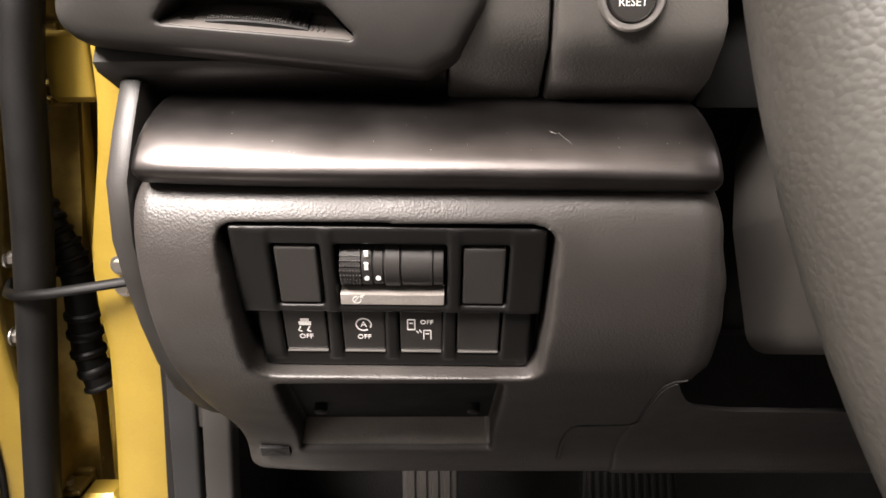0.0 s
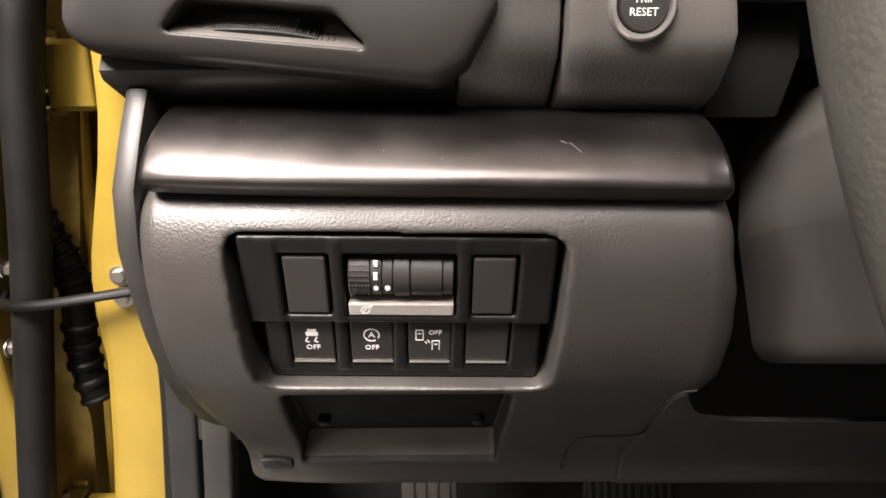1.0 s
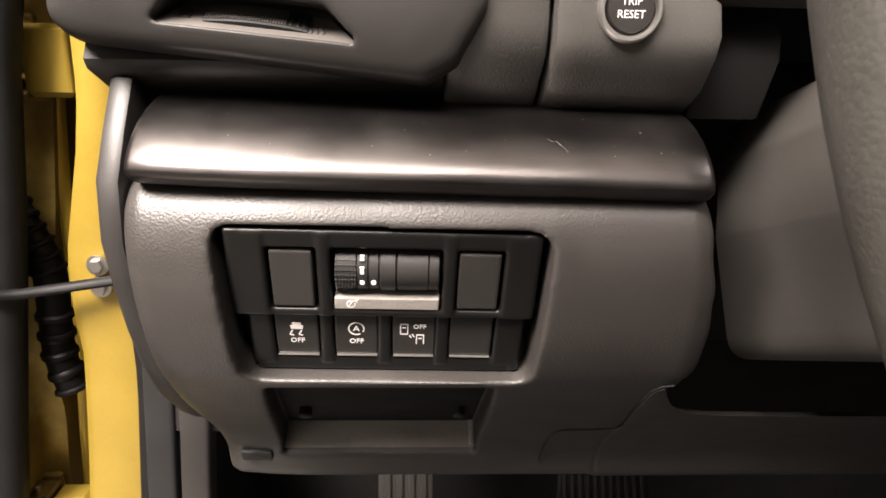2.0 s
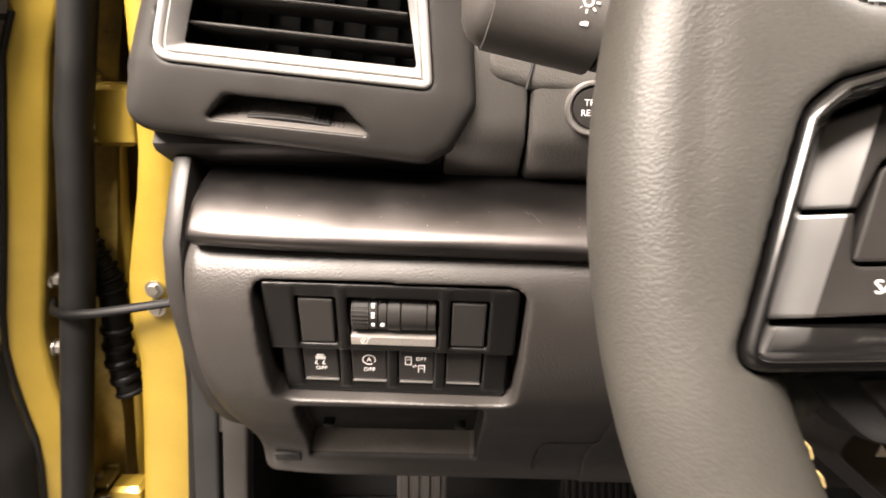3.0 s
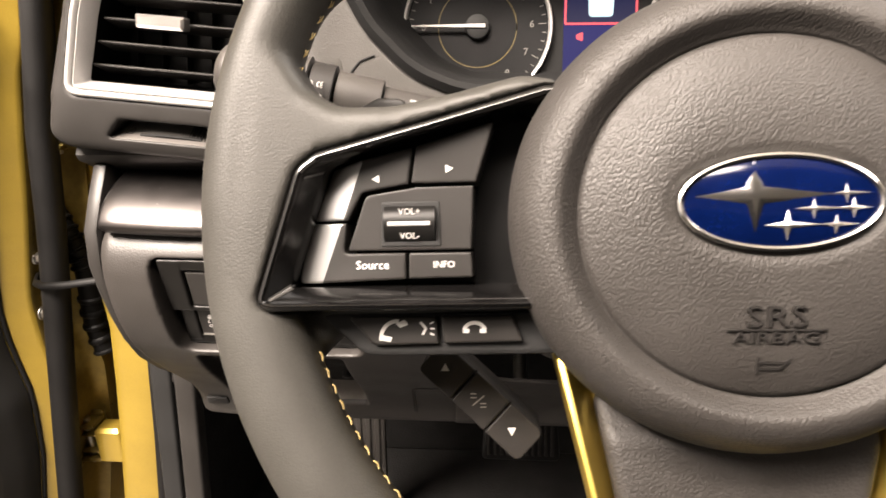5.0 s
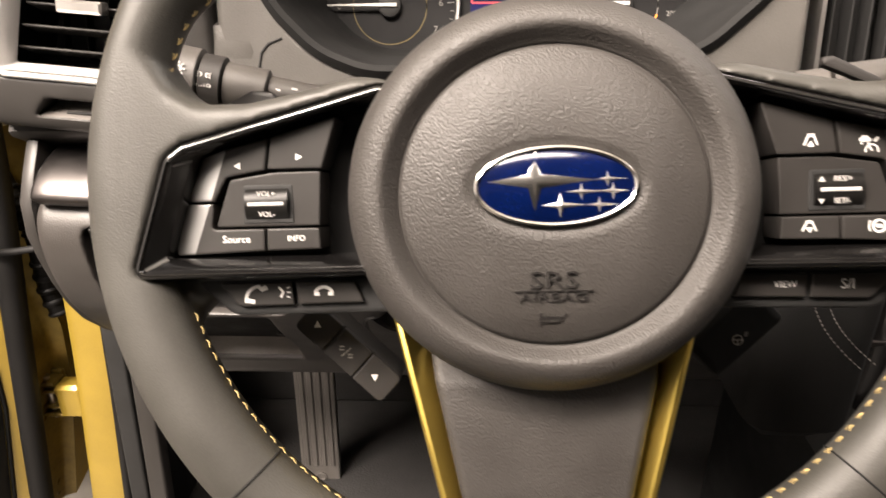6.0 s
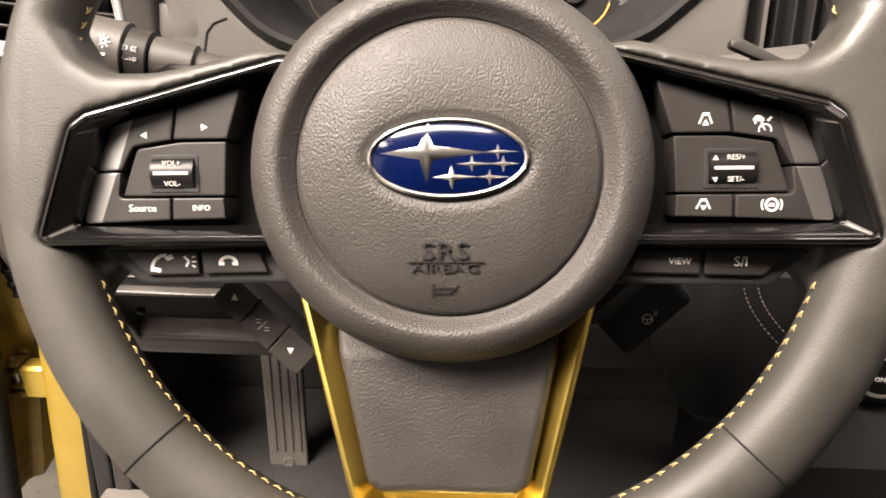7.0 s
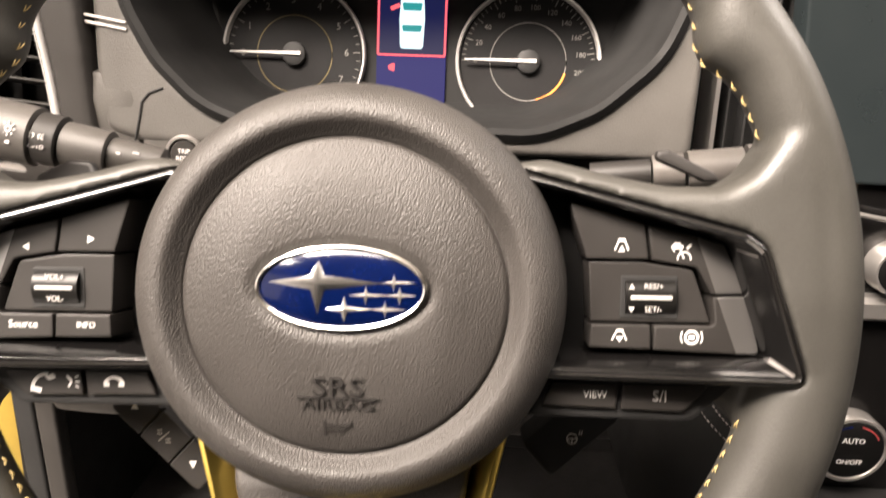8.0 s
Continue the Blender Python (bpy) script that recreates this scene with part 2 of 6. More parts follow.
def shape_mesh(name, shape, material, angle=38):
    me = bpy.data.meshes.new(name)
    me.from_pydata([tuple(v) for v in shape[0]], [], shape[1])
    bm = bmesh.new()
    bm.from_mesh(me)
    bmesh.ops.remove_doubles(bm, verts=bm.verts, dist=2e-6)
    bmesh.ops.recalc_face_normals(bm, faces=bm.faces)
    bm.to_mesh(me)
    bm.free()
    me.polygons.foreach_set("use_smooth", [True] * len(me.polygons))
    me.set_sharp_from_angle(angle=radians(angle))
    me.materials.append(material)
    return me


def thing(name, label, category, m=None, group="", kind=""):
    ob = new(name)
    ob.empty_display_size = 0.02
    if m is not None:
        ob.matrix_world = m
    return tagged(ob, label, category, group, kind)


def part(name, shape, material, parent, label="", angle=38):
    """Links a shape, given in its thing's own axes, as one mesh under a thing or a part."""
    ob = new(name, shape_mesh(name, shape, material, angle))
    ob.parent = parent
    return tagged(ob, label)


def solid(name, shape, material, label, category, m=None, group="", kind="", angle=38):
    """A thing that is one mesh."""
    ob = new(name, shape_mesh(name, shape, material, angle))
    if m is not None:
        ob.matrix_world = m
    return tagged(ob, label, category, group, kind)


def moulded(ob, cutters=(), voxel=0.0014, rounds=6):
    """Cuts the cutters out of a mesh and melts its edges into moulded ones."""
    made = []
    for c in cutters:
        co = new("cutter", shape_mesh("cutter", c, BLACK))
        co.parent = ob.parent
        made.append(co)
        mod = ob.modifiers.new("cut", "BOOLEAN")
        mod.operation, mod.solver, mod.object = "DIFFERENCE", "EXACT", co
    if voxel:
        mod = ob.modifiers.new("melt", "REMESH")
        mod.mode, mod.voxel_size = "VOXEL", voxel
        mod = ob.modifiers.new("ease", "SMOOTH")
        mod.factor, mod.iterations = 0.5, rounds
    dg = bpy.context.evaluated_depsgraph_get()
    me = bpy.data.meshes.new_from_object(ob.evaluated_get(dg))
    ob.modifiers.clear()
    old, material = ob.data, ob.data.materials[0]
    ob.data = me
    bpy.data.meshes.remove(old)
    me.materials.clear()
    me.materials.append(material)
    me.polygons.foreach_set("use_smooth", [True] * len(me.polygons))
    for co in made:
        data = co.data
        bpy.data.objects.remove(co)
        bpy.data.meshes.remove(data)
    return ob


def text_shape(body, size, x, y, z, deep=0.0002, bold=0.0):
    """Flat lettering with its middle at (x, y), standing deep proud of z."""
    cu = bpy.data.curves.new("lettering", "FONT")
    cu.body, cu.size, cu.align_x, cu.align_y, cu.extrude, cu.offset, cu.resolution_u = body, size, "CENTER", "CENTER", deep / 2, bold, 2
    ob = new("lettering", cu)
    me = bpy.data.meshes.new_from_object(ob.evaluated_get(bpy.context.evaluated_depsgraph_get()))
    out = [(v.co.x + x, v.co.y + y, v.co.z + z + deep / 2) for v in me.vertices], [tuple(p.vertices) for p in me.polygons]
    bpy.data.objects.remove(ob)
    bpy.data.curves.remove(cu)
    bpy.data.meshes.remove(me)
    return out


def bar2(x0, y0, x1, y1, w, z, deep=0.0002):
    """A printed stroke from one place to another."""
    d = Vector((x1 - x0, y1 - y0))
    n = Vector((-d.y, d.x)).normalized() * (w / 2)
    lp = [(x0 - n.x, y0 - n.y), (x1 - n.x, y1 - n.y), (x1 + n.x, y1 + n.y), (x0 + n.x, y0 + n.y)]
    return loft([lift(lp, z), lift(lp, z + deep)])


def poly2(pts, z, deep=0.0002):
    return loft([lift(pts, z), lift(pts, z + deep)])


def ring2(x, y, r, w, z, a0=0, a1=360, deep=0.0002, n=28):
    """A printed arc."""
    verts, faces = [], []
    for i in range(n + 1):
        a = radians(a0 + (a1 - a0) * i / n)
        for rr, zz in ((r - w / 2, z), (r + w / 2, z), (r + w / 2, z + deep), (r - w / 2, z + deep)):
            verts.append((x + rr * math.cos(a), y + rr * math.sin(a), zz))
    for i in range(n):
        for k in range(4):
            l = (k + 1) % 4
            faces.append((i * 4 + k, i * 4 + l, i * 4 + 4 + l, i * 4 + 4 + k))
    faces += [(3, 2, 1, 0), (n * 4, n * 4 + 1, n * 4 + 2, n * 4 + 3)]
    return verts, faces


# ---- the showroom round the car ----
# floor colour kept dark only to cut bounce light into the car
solid("floor", box(-6, 6, -6, 6, -0.2, 0.0, 0.002), TILE, "showroom floor, darkened to cut bounce light", "floor", kind="structure")
# unseen walls and ceiling, pale so that they bounce light back
for nm, bx in (("wall_north", (-6, 6, 6, 6.2)), ("wall_south", (-6, 6, -6.2, -6)), ("wall_west", (-6.2, -6, -6, 6)), ("wall_east", (6, 6.2, -6, 6))):
    solid(nm, box(*bx, 0.0, 3.4, 0.002), PLASTER, "plain painted showroom wall", "wall", kind="structure")
solid("ceiling", box(-6.2, 6.2, -6.2, 6.2, 3.4, 3.55, 0.002), PLASTER, "plain painted showroom ceiling", "ceiling", kind="structure")

# ---- car shell: floor pan, firewall, roof lining ----
solid("footwell_floor", box(-0.2, 1.1, -0.9, 0.95, 0.27, 0.30, 0.004), CARPET, "dark carpet on the footwell floor", "car floor", kind="structure")
solid("firewall", box(-0.24, 1.1, 0.72, 0.76, 0.30, 0.98, 0.004), CARPET, "dark carpeted bulkhead behind the pedals", "bulkhead", kind="structure")
solid("footwell_side", box(-0.225, -0.205, 0.455, 0.76, 0.27, 0.98, 0.004), CARPET, "dark carpet on the footwell side", "car floor", kind="structure")
solid("dash_core", box(-0.125, 1.1, 0.475, 0.70, 0.66, 0.90, 0.01), CARPET, "dark core of the dashboard", "dashboard core", kind="structure")
# unseen cabin panels, added to hold back fill light from behind and beside
solid("cabin_rear", box(-0.10, 1.25, -0.72, -0.66, 0.30, 1.18, 0.01), CARPET, "unseen dark panel behind, added to cut fill light", "cabin wall", kind="structure")
solid("cabin_side", box(1.10, 1.16, -0.72, 0.75, 0.30, 1.15, 0.01), CARPET, "unseen dark panel at the far side, added to cut fill", "cabin wall", kind="structure")
# unseen top and filler, added to keep front light off the trim strip
solid("dash_top", box(-0.17, 1.15, 0.372, 1.00, 1.035, 1.075, 0.012), SMOOTH, "unseen dashboard top, added to block light", "dashboard", kind="structure")
solid("dash_body", box(-0.145, -0.005, 0.385, 0.70, 0.872, 1.034, 0.008), CARPET, "unseen block behind the vent, added to stop light", "dashboard core", kind="structure")
# unseen roof, its front edge set by how much light should pass
solid("roof_lining", box(-0.12, 1.25, -1.3, -0.26, 1.42, 1.45, 0.006), LINER, "unseen plain roof lining, added to block light", "roof lining", kind="structure")

# unseen panels before the doors and above, added to shade the hinge recess
solid("front_wing", box(-0.72, -0.245, 0.675, 1.70, 0.25, 1.04, 0.03), PAINT, "unseen yellow wing box that shades the hinge recess", "car body", kind="structure")
solid("bonnet", box(-0.244, 1.30, 1.02, 1.70, 0.90, 1.06, 0.03), PAINT, "unseen yellow bonnet box, added to close off light", "car body", kind="structure")
solid("windscreen_pillar", tube([(-0.235, 0.60, 1.00), (-0.215, 0.42, 1.12), (-0.17, 0.10, 1.30), (-0.12, -0.20, 1.43), (-0.10, -0.9, 1.46)], 0.045, 16), LINER, "unseen grey pillar and roof edge, added for shade", "car body", kind="structure")

# made-up block over the hinges, stops light falling into the recess
solid("recess_cover", box(-0.40, -0.19, 0.452, 0.72, 0.992, 1.04, 0.008), BLACK, "unseen black block that shades the hinge recess", "car body", kind="structure")

# ---- steering wheel ----
W = pose(0.2247, 0.0785, 0.9226, 68, 0, -1.8) @ pose(0, 0, 0, 0, 0, 2.4)
wheel = thing("steering_wheel", "black leather steering wheel with gold trim and thumb switches", "steering wheel", W)


def rim_inner(a):
    near = min(abs(math.degrees(a) % 360 - c) for c in (34, 146))
    high = 1 / (1 + math.exp(-(math.degrees(math.asin(max(-1.0, min(1.0, math.sin(a))))) - 37.5)))
    return 0.1572 + 0.0048 * math.tanh(math.sin(a) / 0.25) + 0.0026 * high - 0.0068 * math.exp(-((near / 4.0) ** 2))


def rim_section(a, n=20):
    r0, r1 = rim_inner(a), 0.1880
    mid, half = (r0 + r1) / 2, (r1 - r0) / 2
    out = []
    for k in range(n):
        w = 2 * math.pi * k / n
        rr = mid + half * math.cos(w)
        out.append((rr * math.cos(a), rr * math.sin(a), 0.003 + 0.0155 * math.sin(w)))
    return out


verts, faces, N = [], [], 160
for i in range(N):
    verts += rim_section(2 * math.pi * i / N)
for i in range(N):
    for k in range(20):
        j, l = (i + 1) % N, (k + 1) % 20
        faces.append((i * 20 + k, i * 20 + l, j * 20 + l, j * 20 + k))
RIM = (verts, faces)
WING = rpoly([(168, 72), (157, 63), (146, 46), (136, 40), (118, 40), (100, 43.5), (74, 50), (62, 48.5), (56, 40), (56, -12), (166, -31), (176, -20)],
             [2, 8, 12, 10, 20, 20, 4, 3, 2, 2, 2, 2], 6)
WING = [(x / 1000, y / 1000) for x, y in WING]
LOW_WING = [(x / 1000, y / 1000) for x, y in rpoly([(170, -10), (56, -10), (56, -31), (124, -38), (140, -41), (149, -50), (156, -64), (168, -60)], [2, 2, 2, 10, 8, 12, 6, 2], 6)]
low_cover = slab(LOW_WING, -0.016, 0.0005, 0.005)
def crest(x):
    """The height to which the spoke's outer edge stands at a distance from the middle."""
    return 0.0195 - 0.0085 * min(1.0, max(0.0, (0.165 - abs(x)) / 0.095))


def crested(levels):
    """Levels of (outline, share of the crest, offset), lofted; the heights fall towards the hub. Named shares make the flat outer end of the bezel."""
    def height(x, f):
        end = min(1.0, max(0.0, (abs(x) - 0.128) / 0.010))
        if f == "ledge":
            return 0.0085 * end
        if f in ("near", "bulge", "far"):
            g, share = {"near": (0.1, 0.97), "bulge": (0.5, 0.78), "far": (0.9, 0.25)}[f]
            return (1 - end) * (crest(x) * share - 0.0014) + end * ((crest(x) - 0.0020) * (1 - g) + 0.0087 * g)
        return crest(x) * f
    return loft([[(x, y, height(x, f) + o) for x, y in lp] for lp, f, o in levels])


cover = crested([(inset(WING, 0.004), 0, -0.016), (WING, 0, -0.010), (WING, 1, -0.0075), (inset(WING, 0.0012), 1, -0.0040), (inset(WING, 0.0035), 1, -0.0015), (inset(WING, 0.0065), 1, -0.0008), (inset(WING, 0.0075), 1, -0.0008)])
rim = part("rim", join(RIM, cover, mirrored(cover), low_cover, mirrored(low_cover)), LEATHER, wheel, "grained black leather rim and spoke wings")
BEZ_OUT = rpoly([(0.1650, -0.0300), (0.1500, 0.0185), (0.1430, 0.0238), (0.1055, 0.0340), (0.066, 0.0450), (0.048, 0.0455), (0.048, -0.0302)], [0.0055, 0.009, 0.008, 0.03, 0.002, 0.001, 0.001], 6)
notch = slab(inset(BEZ_OUT, -0.0005), -0.030, 0.05, 0.0005)
moulded(rim, voxel=0.0016, rounds=4)
moulded(rim, [notch, mirrored(notch)], voxel=0.0014, rounds=5)

# seams across the rim's leather
for deg in (223, 317):
    a = radians(deg)
    mid, half = (rim_inner(a) + 0.188) / 2, (0.188 - rim_inner(a)) / 2
    path = []
    for k in range(15):
        w = math.pi * (-0.15 + 1.3 * k / 14)
        rr = mid + (half + 0.00005) * math.cos(w)
        path.append((rr * math.cos(a), rr * math.sin(a), 0.003 + 0.01555 * math.sin(w)))
    part("seam", tube(path, 0.0004, 8), HOOD, wheel, "dark seam across the leather")

# hub cushion
R1, R2 = 0.0808, 0.0780


def hub(f, a=None):
    return ellipse(0.002, -0.0005, R1 * f, R2 * f, 96)


cushion = dish([(hub(0.97), -0.030), (hub(1.0), -0.012), (hub(1.0), 0.004), (hub(0.99), 0.010), (hub(0.965), 0.0155), (hub(0.93), 0.0198), (hub(0.89), 0.0228),
                (hub(0.85), 0.0243), (hub(0.82), 0.0246), (hub(0.80), 0.0242), (hub(0.785), 0.0232), (hub(0.755), 0.0205), (hub(0.74), 0.0193), (hub(0.733), 0.0190), (hub(0.729), 0.0182), (hub(0.725), 0.0182), (hub(0.72), 0.0194),
                (hub(0.70), 0.0203), (hub(0.6), 0.0228), (hub(0.53), 0.0241)])
cv, cf = cushion
cf = cf[:-1]
last = len(cv) - 96
# the dent that holds the badge, sunk into the middle of the cushion
BX, BY = 0.0026, 0.0030
rings = [[(BX + 0.0355 * math.cos(2 * math.pi * i / 96), BY - 0.0012 + 0.0200 * math.sin(2 * math.pi * i / 96), 0.0262) for i in range(96)],
         [(BX + 0.0330 * math.cos(2 * math.pi * i / 96), BY - 0.0003 + 0.0175 * math.sin(2 * math.pi * i / 96), 0.0258) for i in range(96)],
         [(BX + 0.0302 * math.cos(2 * math.pi * i / 96), BY + 0.0150 * math.sin(2 * math.pi * i / 96), 0.0243) for i in range(96)],
         [(BX + 0.0285 * math.cos(2 * math.pi * i / 96), BY + 0.0135 * math.sin(2 * math.pi * i / 96), 0.0235) for i in range(96)]]
base = last
for rg in rings:
    o = len(cv)
    cv = cv + rg
    cf = cf + [(base + i, base + (i + 1) % 96, o + (i + 1) % 96, o + i) for i in range(96)]
    base = o
cf.append(tuple(range(base, base + 96)))
cushion_ob = part("airbag_cushion", (cv, cf), HUB, wheel, "grained black cushion with a round groove", angle=60)

# badge: oval enamel with a chrome ring and plain four-pointed shapes
badge = part("badge", dish([(ellipse(BX, BY, 0.0285, 0.0134), 0.0225), (ellipse(BX, BY, 0.0285, 0.0134), 0.0262), (ellipse(BX, BY, 0.024, 0.0112), 0.0272), (ellipse(BX, BY, 0.014, 0.0065), 0.0279), (ellipse(BX, BY, 0.004, 0.002), 0.0281)]), BLUE, wheel, "blue enamel oval badge", angle=60)
ringv, ringf = [], []
for i in range(72):
    a = 2 * math.pi * i / 72
    for k in range(8):
        w = 2 * math.pi * k / 8
        ringv.append((BX + (0.0292 + 0.0011 * math.cos(w)) * math.cos(a), BY + (0.0141 + 0.0011 * math.cos(w)) * math.sin(a), 0.0259 + 0.0014 * math.sin(w)))
for i in range(72):
    for k in range(8):
        j, l = (i + 1) % 72, (k + 1) % 8
        ringf.append((i * 8 + k, i * 8 + l, j * 8 + l, j * 8 + k))
part("badge_ring", (ringv, ringf), CHROME, badge, "chrome oval ring")


DOME = ((0.0, 0.0282), (0.14, 0.0281), (0.49, 0.0279), (0.84, 0.0272), (1.0, 0.0263))


def star(x, y, rx, ry, z, left=None):
    """A four-pointed raised shape with a ridge."""
    pts = []
    for i in range(8):
        a = math.pi / 4 * i
        if i % 2 == 0:
            px, py = rx * math.cos(a), ry * math.sin(a)
            if left and i == 4:
                px = -left
        else:
            px, py = 0.22 * min(rx, ry) * math.copysign(1, math.cos(a)), 0.22 * min(rx, ry) * math.copysign(1, math.sin(a))
        pts.append((x + px, y + py))
    def dome(px, py):
        f = math.hypot((px - BX) / 0.0285, (py - BY) / 0.0134)
        for (f0, z0), (f1, z1) in zip(DOME, DOME[1:]):
            if f <= f1:
                return z0 + (z1 - z0) * (f - f0) / (f1 - f0)
        return DOME[-1][1]
    pts = [(BX + (px - BX) * min(1, 0.0270 / max(1e-6, math.hypot(px - BX, (py - BY) * 2.1))), py) for px, py in pts]
    v = [(px, py, dome(px, py) + 0.0002) for px, py in pts] + [(x, y, dome(x, y) + 0.0011)]
    return v, [(i, (i + 1) % 8, 8) for i in range(8)] + [tuple(reversed(range(8)))]


for x, y, rx, ry, lf, mt in ((-0.0078, 0.0020, 0.030, 0.0112, 0.0175, CHROME), (0.0185, 0.0022, 0.008, 0.0030, 0.004, SILVER), (0.0090, -0.0022, 0.010, 0.0032, 0.006, SILVER),
                             (0.0205, -0.0022, 0.006, 0.0032, 0.006, SILVER), (0.0015, -0.0070, 0.010, 0.0046, 0.007, SILVER), (0.0155, -0.0070, 0.009, 0.0030, 0.005, SILVER)):
    part("badge_shape", star(BX + x, BY + y, rx, ry, 0.0276 - 10 * (x * x) * 0.25 - abs(y) * 0.05, lf), mt, badge, "raised silver four-pointed shape")
def draped(shape, deep):
    """Lays a flat mark on the cushion's curve, standing proud of it by deep."""
    table = ((0.30, 0.0263), (0.53, 0.0241), (0.6, 0.0228), (0.70, 0.0203), (0.72, 0.0194), (1.0, 0.01))
    out, low = [], min(v[2] for v in shape[0])
    for x, y, z in shape[0]:
        f = math.hypot((x - 0.002) / R1, (y + 0.0005) / R2)
        for (f0, z0), (f1, z1) in zip(table, table[1:]):
            if f <= f1:
                zz = z0 + (z1 - z0) * max(0.0, (f - f0) / (f1 - f0))
                break
        out.append((x, y, zz - 0.0003 + (deep + 0.0003 if z > low + 1e-5 else 0)))
    return out, shape[1]


def wide(shape, fx):
    return [(0.0015 + (x - 0.0015) * fx, y, z) for x, y, z in shape[0]], shape[1]


# letters and horn sign coloured darker than the hub for their own shadow
part("cushion_lettering", draped(join(wide(text_shape("SRS", 0.0094, 0.0015, -0.0318, 0, 0.00018), 1.3), wide(text_shape("AIRBAG", 0.0050, 0.0015, -0.0382, 0, 0.00014), 1.48),
     bar2(-0.013, -0.0357, 0.016, -0.0357, 0.0005, 0, 0.0004)), 0.0009), SMOOTH, wheel, "raised letters, darkened to stand for their shadow")
part("horn_mark", draped(join(bar2(-0.0035, -0.0440, -0.0035, -0.0495, 0.0009, 0, 0.0004), bar2(-0.0035, -0.0458, 0.0050, -0.0458, 0.0008, 0, 0.0004), bar2(-0.0035, -0.0478, 0.0030, -0.0478, 0.0008, 0, 0.0004), bar2(0.0028, -0.0480, 0.0062, -0.0445, 0.0008, 0, 0.0004)), 0.0006), SMOOTH, wheel, "raised horn sign, darkened to stand for its shadow")

# side spokes: bezel, rocker switches, lower switches
MM = 0.001


def mm(pts):
    return [(x * MM, y * MM) for x, y in pts]


def flip(shape, s):
    return shape if s > 0 else mirrored(shape)


BEZ_IN = rpoly(mm([(155.2, -22.8), (141.2, 20.0), (131, 23.0), (106, 29.2), (78, 37.0), (50, 41), (50, -22.6)]), [0.002, 0.006, 0.006, 0.03, 0.002, 0.001, 0.001], 6)

BEZ_NEAR, BEZ_MID, BEZ_FAR = [[(a[0] + (b[0] - a[0]) * f, a[1] + (b[1] - a[1]) * f) for a, b in zip(inset(BEZ_OUT, 0.0034), BEZ_IN)] for f in (0.1, 0.5, 0.9)]


def faceted(loop, z0, z1, b=0.0007, line=((129, 22), (144.5, -22)), slope=0.31):
    """A switch whose outer end slopes away past a slanting line."""
    sh = slab(loop, z0, z1, b)
    bm = bmesh.new()
    vs = [bm.verts.new(v) for v in sh[0]]
    for f in sh[1]:
        bm.faces.new([vs[i] for i in f])
    a, c = Vector((line[0][0] * MM, line[0][1] * MM, 0)), Vector((line[1][0] * MM, line[1][1] * MM, 0))
    d = (c - a).normalized()
    nrm = Vector((-d.y, d.x, 0))
    if nrm.x < 0:
        nrm = -nrm
    bmesh.ops.bisect_plane(bm, geom=bm.verts[:] + bm.edges[:] + bm.faces[:], plane_co=a, plane_no=nrm)
    bm.verts.index_update()
    out = []
    for v in bm.verts:
        over = (v.co - a).dot(nrm)
        z = v.co.z - (slope * over if over > 0 and v.co.z > z0 + 1e-5 else 0)
        out.append((v.co.x, v.co.y, max(z, z0) if v.co.z > z0 + 1e-5 else v.co.z))
    fs = [tuple(v.index for v in f.verts) for f in bm.faces]
    bm.free()
    return out, fs


SW = {
    "upper_inner": rpoly(mm([(83, 34.2), (89.5, 13.4), (112.2, 13.4), (110.2, 26.3)]), 0.0008, 2),
    "upper_outer": rpoly(mm([(113.2, 13.2), (129.5, 10.6), (134.8, 0.8), (148.4, 0.8), (140.2, 19.0), (129.6, 22.0), (111.4, 26.0)]), [0.0006, 0.003, 0.0006, 0.0006, 0.003, 0.003, 0.0006], 3),
    "lower_inner": rpoly(mm([(91, -19.4), (113.4, -19.8), (113.2, -10.8), (91.5, -10.8)]), 0.0006, 2),
    "lower_outer": rpoly(mm([(114.4, -19.9), (153.8, -21.4), (148.8, -0.1), (135.2, -0.1), (136.4, -10.8), (114.4, -10.8)]), [0.0006, 0.002, 0.0006, 0.0006, 0.002, 0.0006], 3),
    "inner_frame": rpoly(mm([(91.5, -9.9), (135.3, -9.9), (128.6, 9.6), (110, 12.3), (90.5, 12.4)]), [0.0006, 0.001, 0.003, 0.004, 0.0006], 3),
}
ROLLER_HOLE = rpoly(mm([(102, -8.6), (123.4, -8.6), (123.0, 7.2), (102.4, 7.2)]), 0.0008, 2)
